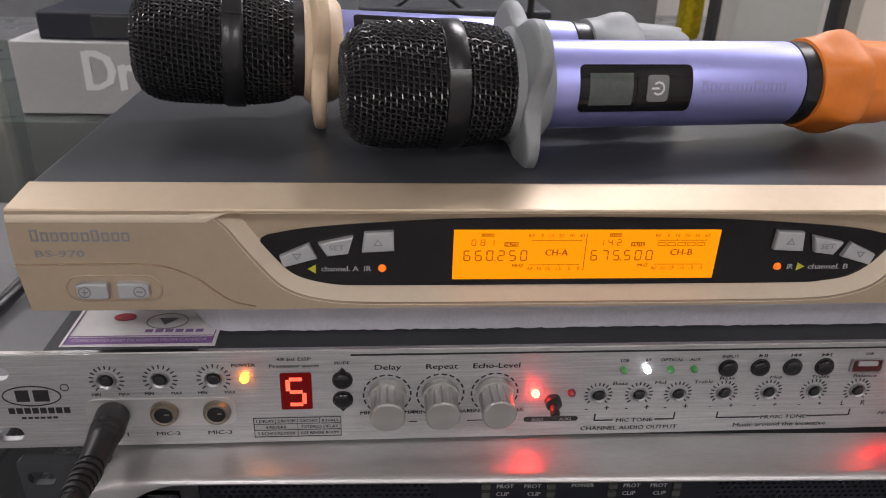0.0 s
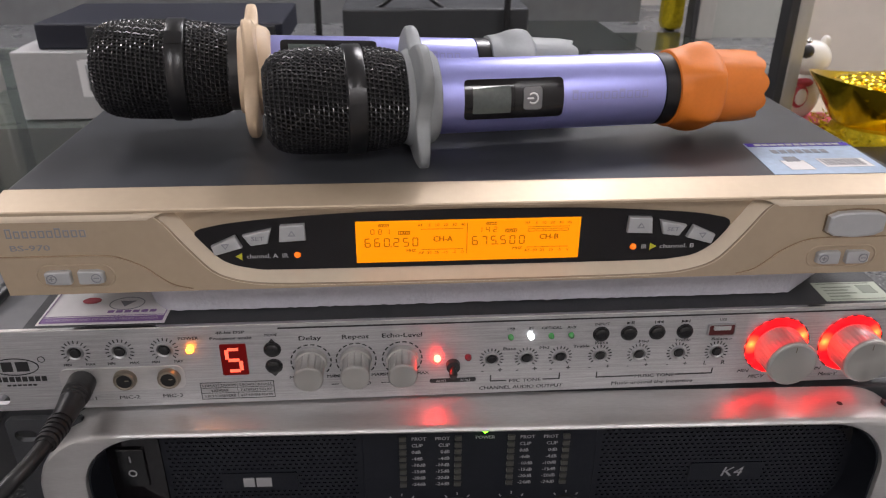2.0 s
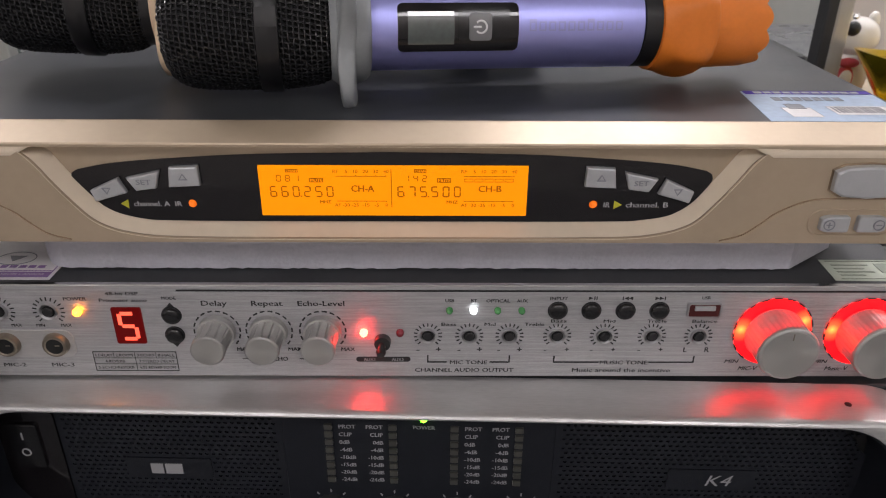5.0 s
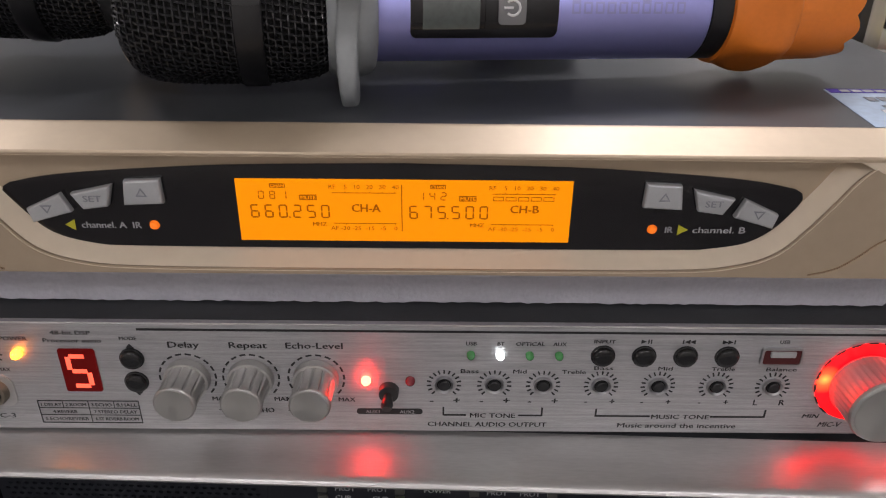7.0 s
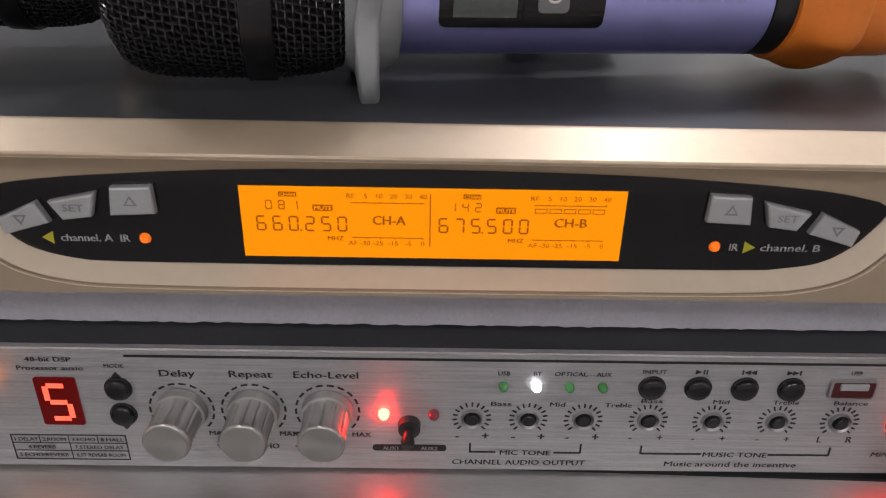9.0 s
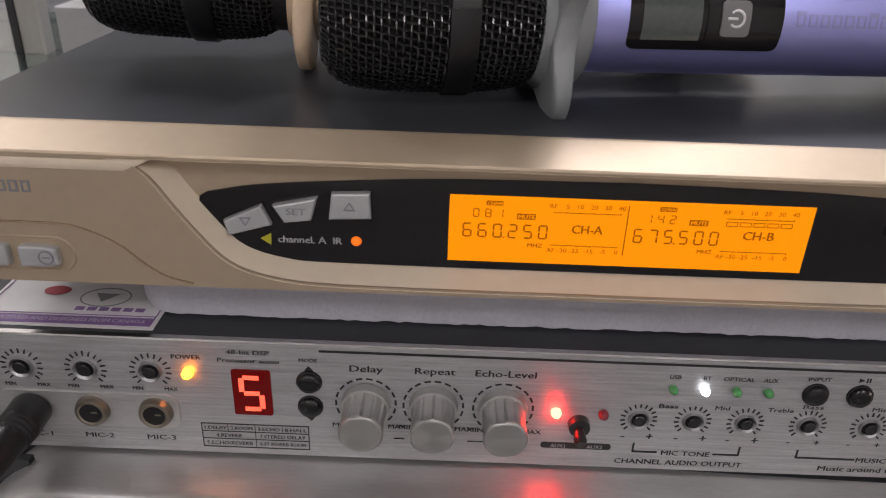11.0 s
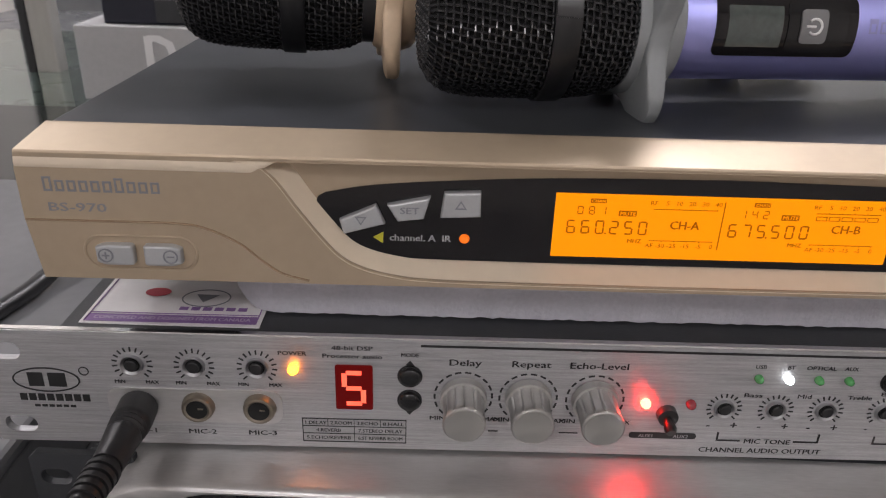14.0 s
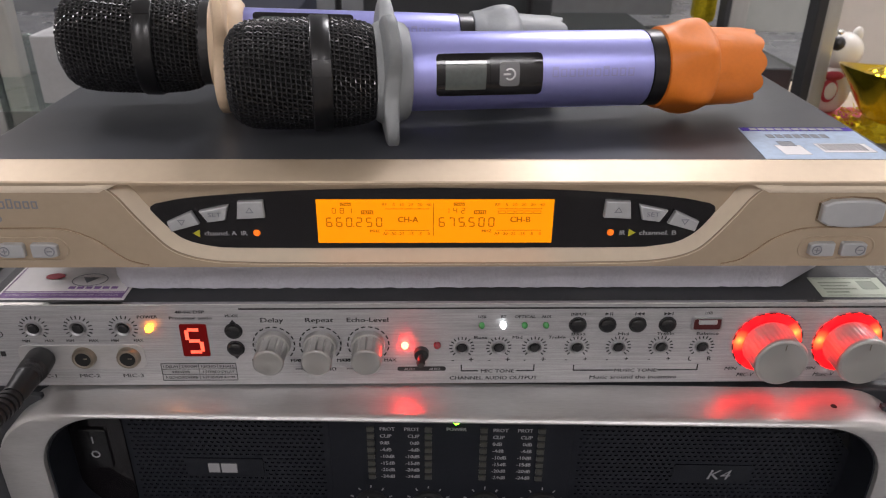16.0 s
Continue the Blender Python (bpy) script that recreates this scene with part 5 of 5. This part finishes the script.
def build_ingot():
    g = empty("gold_ingot", pose(0.612, 0.610, 0.012) @ Matrix.Diagonal((0.94, 0.94, 0.74, 1)), "gilded boat-shaped ingot bowl heaped with gold pieces", "ornament")
    bm = bmesh.new()
    seg, rings = 64, []
    for u, (w, h, lift) in enumerate(((0.068, 0.0, 0), (0.076, 0.008, 0), (0.088, 0.030, 0.001), (0.100, 0.052, 0.008), (0.110, 0.068, 0.018), (0.112, 0.072, 0.021), (0.106, 0.070, 0.019), (0.090, 0.055, 0.010))):
        ring = []
        for k in range(seg):
            a = 2 * math.pi * k / seg
            c, s = math.cos(a), math.sin(a)
            ring.append(bm.verts.new((w * c * (1 + 0.16 * c * c * (lift / 0.04)), w * 0.62 * s, 0.035 + h + lift * c * c)))
        rings.append(ring)
    for p, q in zip(rings, rings[1:]):
        for k in range(seg):
            bm.faces.new((p[k], p[(k + 1) % seg], q[(k + 1) % seg], q[k]))
    bm.faces.new(rings[0])
    bm.faces.new(rings[-1])
    bmesh.ops.recalc_face_normals(bm, faces=bm.faces)
    part("bowl", bm, M_GOLDFOIL, g, smooth=True)
    rg = random.Random(8)
    bm = bmesh.new()
    for i in range(90):
        a, q = rg.random() * 6.283, math.sqrt(rg.random())
        x, y = 0.088 * q * math.cos(a), 0.052 * q * math.sin(a)
        bmesh.ops.create_icosphere(bm, subdivisions=2, radius=0.011 + 0.005 * rg.random(), matrix=Matrix.Translation((x, y, 0.094 + 0.022 * (1 - q * q) + 0.004 * rg.random())) @ Matrix.Diagonal((1, 1, 0.6, 1)))
    tagged(part("gold_pieces", bm, M_GOLDFOIL, g, smooth=True), kind="stuff")
    bm = bmesh.new()
    for i in range(900):
        a = rg.random() * 6.283
        q = 0.075 + 0.03 * rg.random()
        p0 = Vector((q * math.cos(a), q * 0.75 * math.sin(a), 0.002 + 0.034 * rg.random()))
        p1 = p0 + Vector((rg.uniform(-1, 1), rg.uniform(-1, 1), rg.uniform(-0.6, 1))) * 0.010
        p1.z = max(p1.z, 0.001)
        w = Vector((rg.uniform(-1, 1), rg.uniform(-1, 1), rg.uniform(-1, 1))) * 0.002
        bm.faces.new([bm.verts.new(v) for v in (p0 - w, p0 + w, p1)])
    tagged(part("tinsel", bm, M_GOLDFUZZ, g), kind="stuff")
    part("foot", lathe([(0, 0.072), (0.034, 0.066), (0.036, 0.060)], 40, "z"), M_GOLDFUZZ, g)
    return g


build_ingot()


def blob(bm, at, size, slot):
    before = set(bm.faces)
    bmesh.ops.create_uvsphere(bm, u_segments=24, v_segments=14, radius=1, matrix=Matrix.Translation(at) @ Matrix.Diagonal((*size, 1)))
    for f in bm.faces:
        if f not in before:
            f.material_index, f.smooth = slot, True


bm = bmesh.new()
blob(bm, (0, 0, 0.050), (0.036, 0.032, 0.052), 0)
blob(bm, (0, -0.004, 0.122), (0.040, 0.034, 0.036), 0)
blob(bm, (-0.024, -0.004, 0.152), (0.011, 0.008, 0.016), 0)
blob(bm, (0.024, -0.004, 0.152), (0.011, 0.008, 0.016), 0)
blob(bm, (-0.022, -0.026, 0.140), (0.013, 0.012, 0.014), 2)
blob(bm, (-0.018, -0.018, 0.160), (0.006, 0.006, 0.006), 3)
blob(bm, (-0.016, -0.026, 0.078), (0.020, 0.012, 0.009), 1)
blob(bm, (-0.020, -0.029, 0.050), (0.017, 0.008, 0.024), 1)
blob(bm, (-0.020, -0.035, 0.050), (0.012, 0.004, 0.017), 0)
o = part("cat_figurine", bm, [M_CATWHITE, M_CATRED, M_BLACKPL, M_CHROME], m=pose(0.542, 0.70, 0.022) @ Matrix.Scale(0.68, 4))
tagged(o, "white glazed ceramic cat figurine with red bib", "figurine")
tagged(part("red_cushion", box(-0.05, 0.055, -0.048, 0.03, 0, 0.012, 0.005, 3), M_CATRED, m=pose(0.550, 0.70, 0.012) @ Matrix.Scale(0.8, 4)), "small red cloth cushion under the figurine", "cushion")
tagged(part("dark_box", box(0.30, 0.525, 0.78, 0.97, 0.0, 0.062, 0.003), M_CABINET), "dark plastic box on the counter", "box")


# ---- glazed showcase behind ----
def post(x, y, w, d, label):
    p = empty("showcase_post", pose(x, y, 0), label, "post", "posts of the showcase")
    part("profile", box(-w / 2, w / 2, -d / 2, d / 2, 0.0, 1.75, 0.003), M_ALU, p)
    part("seal", box(-w / 2 - 0.012, -w / 2 + 0.0005, -d / 2 - 0.001, d / 2, 0.0, 1.75, 0.002), M_DARKALU, p)


post(0.500, 0.672, 0.020, 0.026, "satin aluminium showcase post with dark seal")
post(0.675, 1.40, 0.040, 0.040, "satin aluminium showcase post with dark seal")
post(-0.69, 0.95, 0.035, 0.03, "satin aluminium showcase post with dark seal")
tagged(part("showcase_back", box(-1.1, 0.60, 1.62, 1.64, 0.0, 1.75), M_SHOWBACK), "dark showcase back panel", "panel", kind="structure")
tagged(part("partition_east", box(0.624, 1.38, 0.915, 0.94, 0.0, 1.1), M_WALL), "warm grey partition beside the showcase", "partition", kind="structure")
tagged(part("partition_north", box(0.696, 1.38, 1.40, 1.42, 0.0, 1.1), M_SHOWWALL), "warm grey partition behind the showcase", "partition", kind="structure")
tagged(part("glass_shelf", box(-0.95, 0.22, 0.735, 1.30, 0.0005, 0.0085, 0.001), M_GLASS), "greenish glass sheet lying in the showcase", "shelf", kind="structure")
tagged(part("showcase_floor", box(0.222, 0.486, 0.375, 1.61, 0.0005, 0.006, 0.001), M_DARKGLASS), "dark tinted glass floor of the showcase", "floor", kind="structure")
tagged(part("showcase_floor_east", box(0.4875, 0.654, 0.945, 1.44, 0.0005, 0.006, 0.001), M_DARKGLASS), "dark tinted glass floor of the showcase", "floor", kind="structure")
tagged(part("showcase_sill", box(-1.05, 0.20, 0.375, 0.733, 0.0005, 0.010, 0.002), M_DARKGLASS), "dark tinted glass sill before the showcase", "sill", kind="structure")
carton = tagged(part("carton", box(-0.565, -0.335, 0.776, 0.97, 0.0087, 0.105, 0.002), M_GREYBOX), "pale grey carton with large white letters on a glass shelf", "box")
lettering("Dr", -0.480, 0.068, 0.052, carton, mat("white_carton_print", (0.8, 0.8, 0.8), 0.5), 0.7745, "LEFT", width=0.064, bold=0.09)
unit = tagged(part("navy_unit", box(-0.53, -0.19, 0.79, 0.98, 0.1052, 0.141, 0.003), M_NAVY), "navy blue rack unit lying on the carton", "equipment")
part("unit_front", box(-0.46, -0.20, 0.786, 0.791, 0.109, 0.137, 0.001), M_CABINET, unit)
rack = tagged(part("black_unit", box(-0.12, 0.21, 1.05, 1.28, 0.0087, 0.12, 0.004), M_BLACKMETAL), "black equipment case on the glass shelf", "equipment")
part("strap", tube(smooth_path([(-0.06, 1.07, 0.118), (0.0, 1.06, 0.15), (0.06, 1.07, 0.118)], 8), 0.004, 8), M_RUBBER, rack)
for x in (-0.16, 0.165):
    tagged(part("hanging_cable", tube([(x, 1.02, 0.0085), (x + 0.004, 1.02, 0.6), (x, 1.02, 1.74)], 0.006, 8), M_RUBBER), "black cable hanging in the showcase", "cable")
# block added in place of a fuzzy gold reflection in the glass
tagged(part("yellow_reflection", box(0.612, 0.664, 1.47, 1.53, 0.001, 0.30, 0.02), M_GOLDFUZZ), "yellow block standing in for a golden reflection in the showcase glass", "bag")
# ceiling light panels
for x, y in ((0.58, 1.40), (-0.90, -1.85), (0.80, -1.85), (1.60, 0.95), (-1.50, 1.10)):
    tagged(part("ceiling_light", box(x - 0.295, x + 0.295, y - 0.27, y + 0.27, 1.752, 1.779, 0.003), M_PANEL), "square white ceiling light panel", "light")
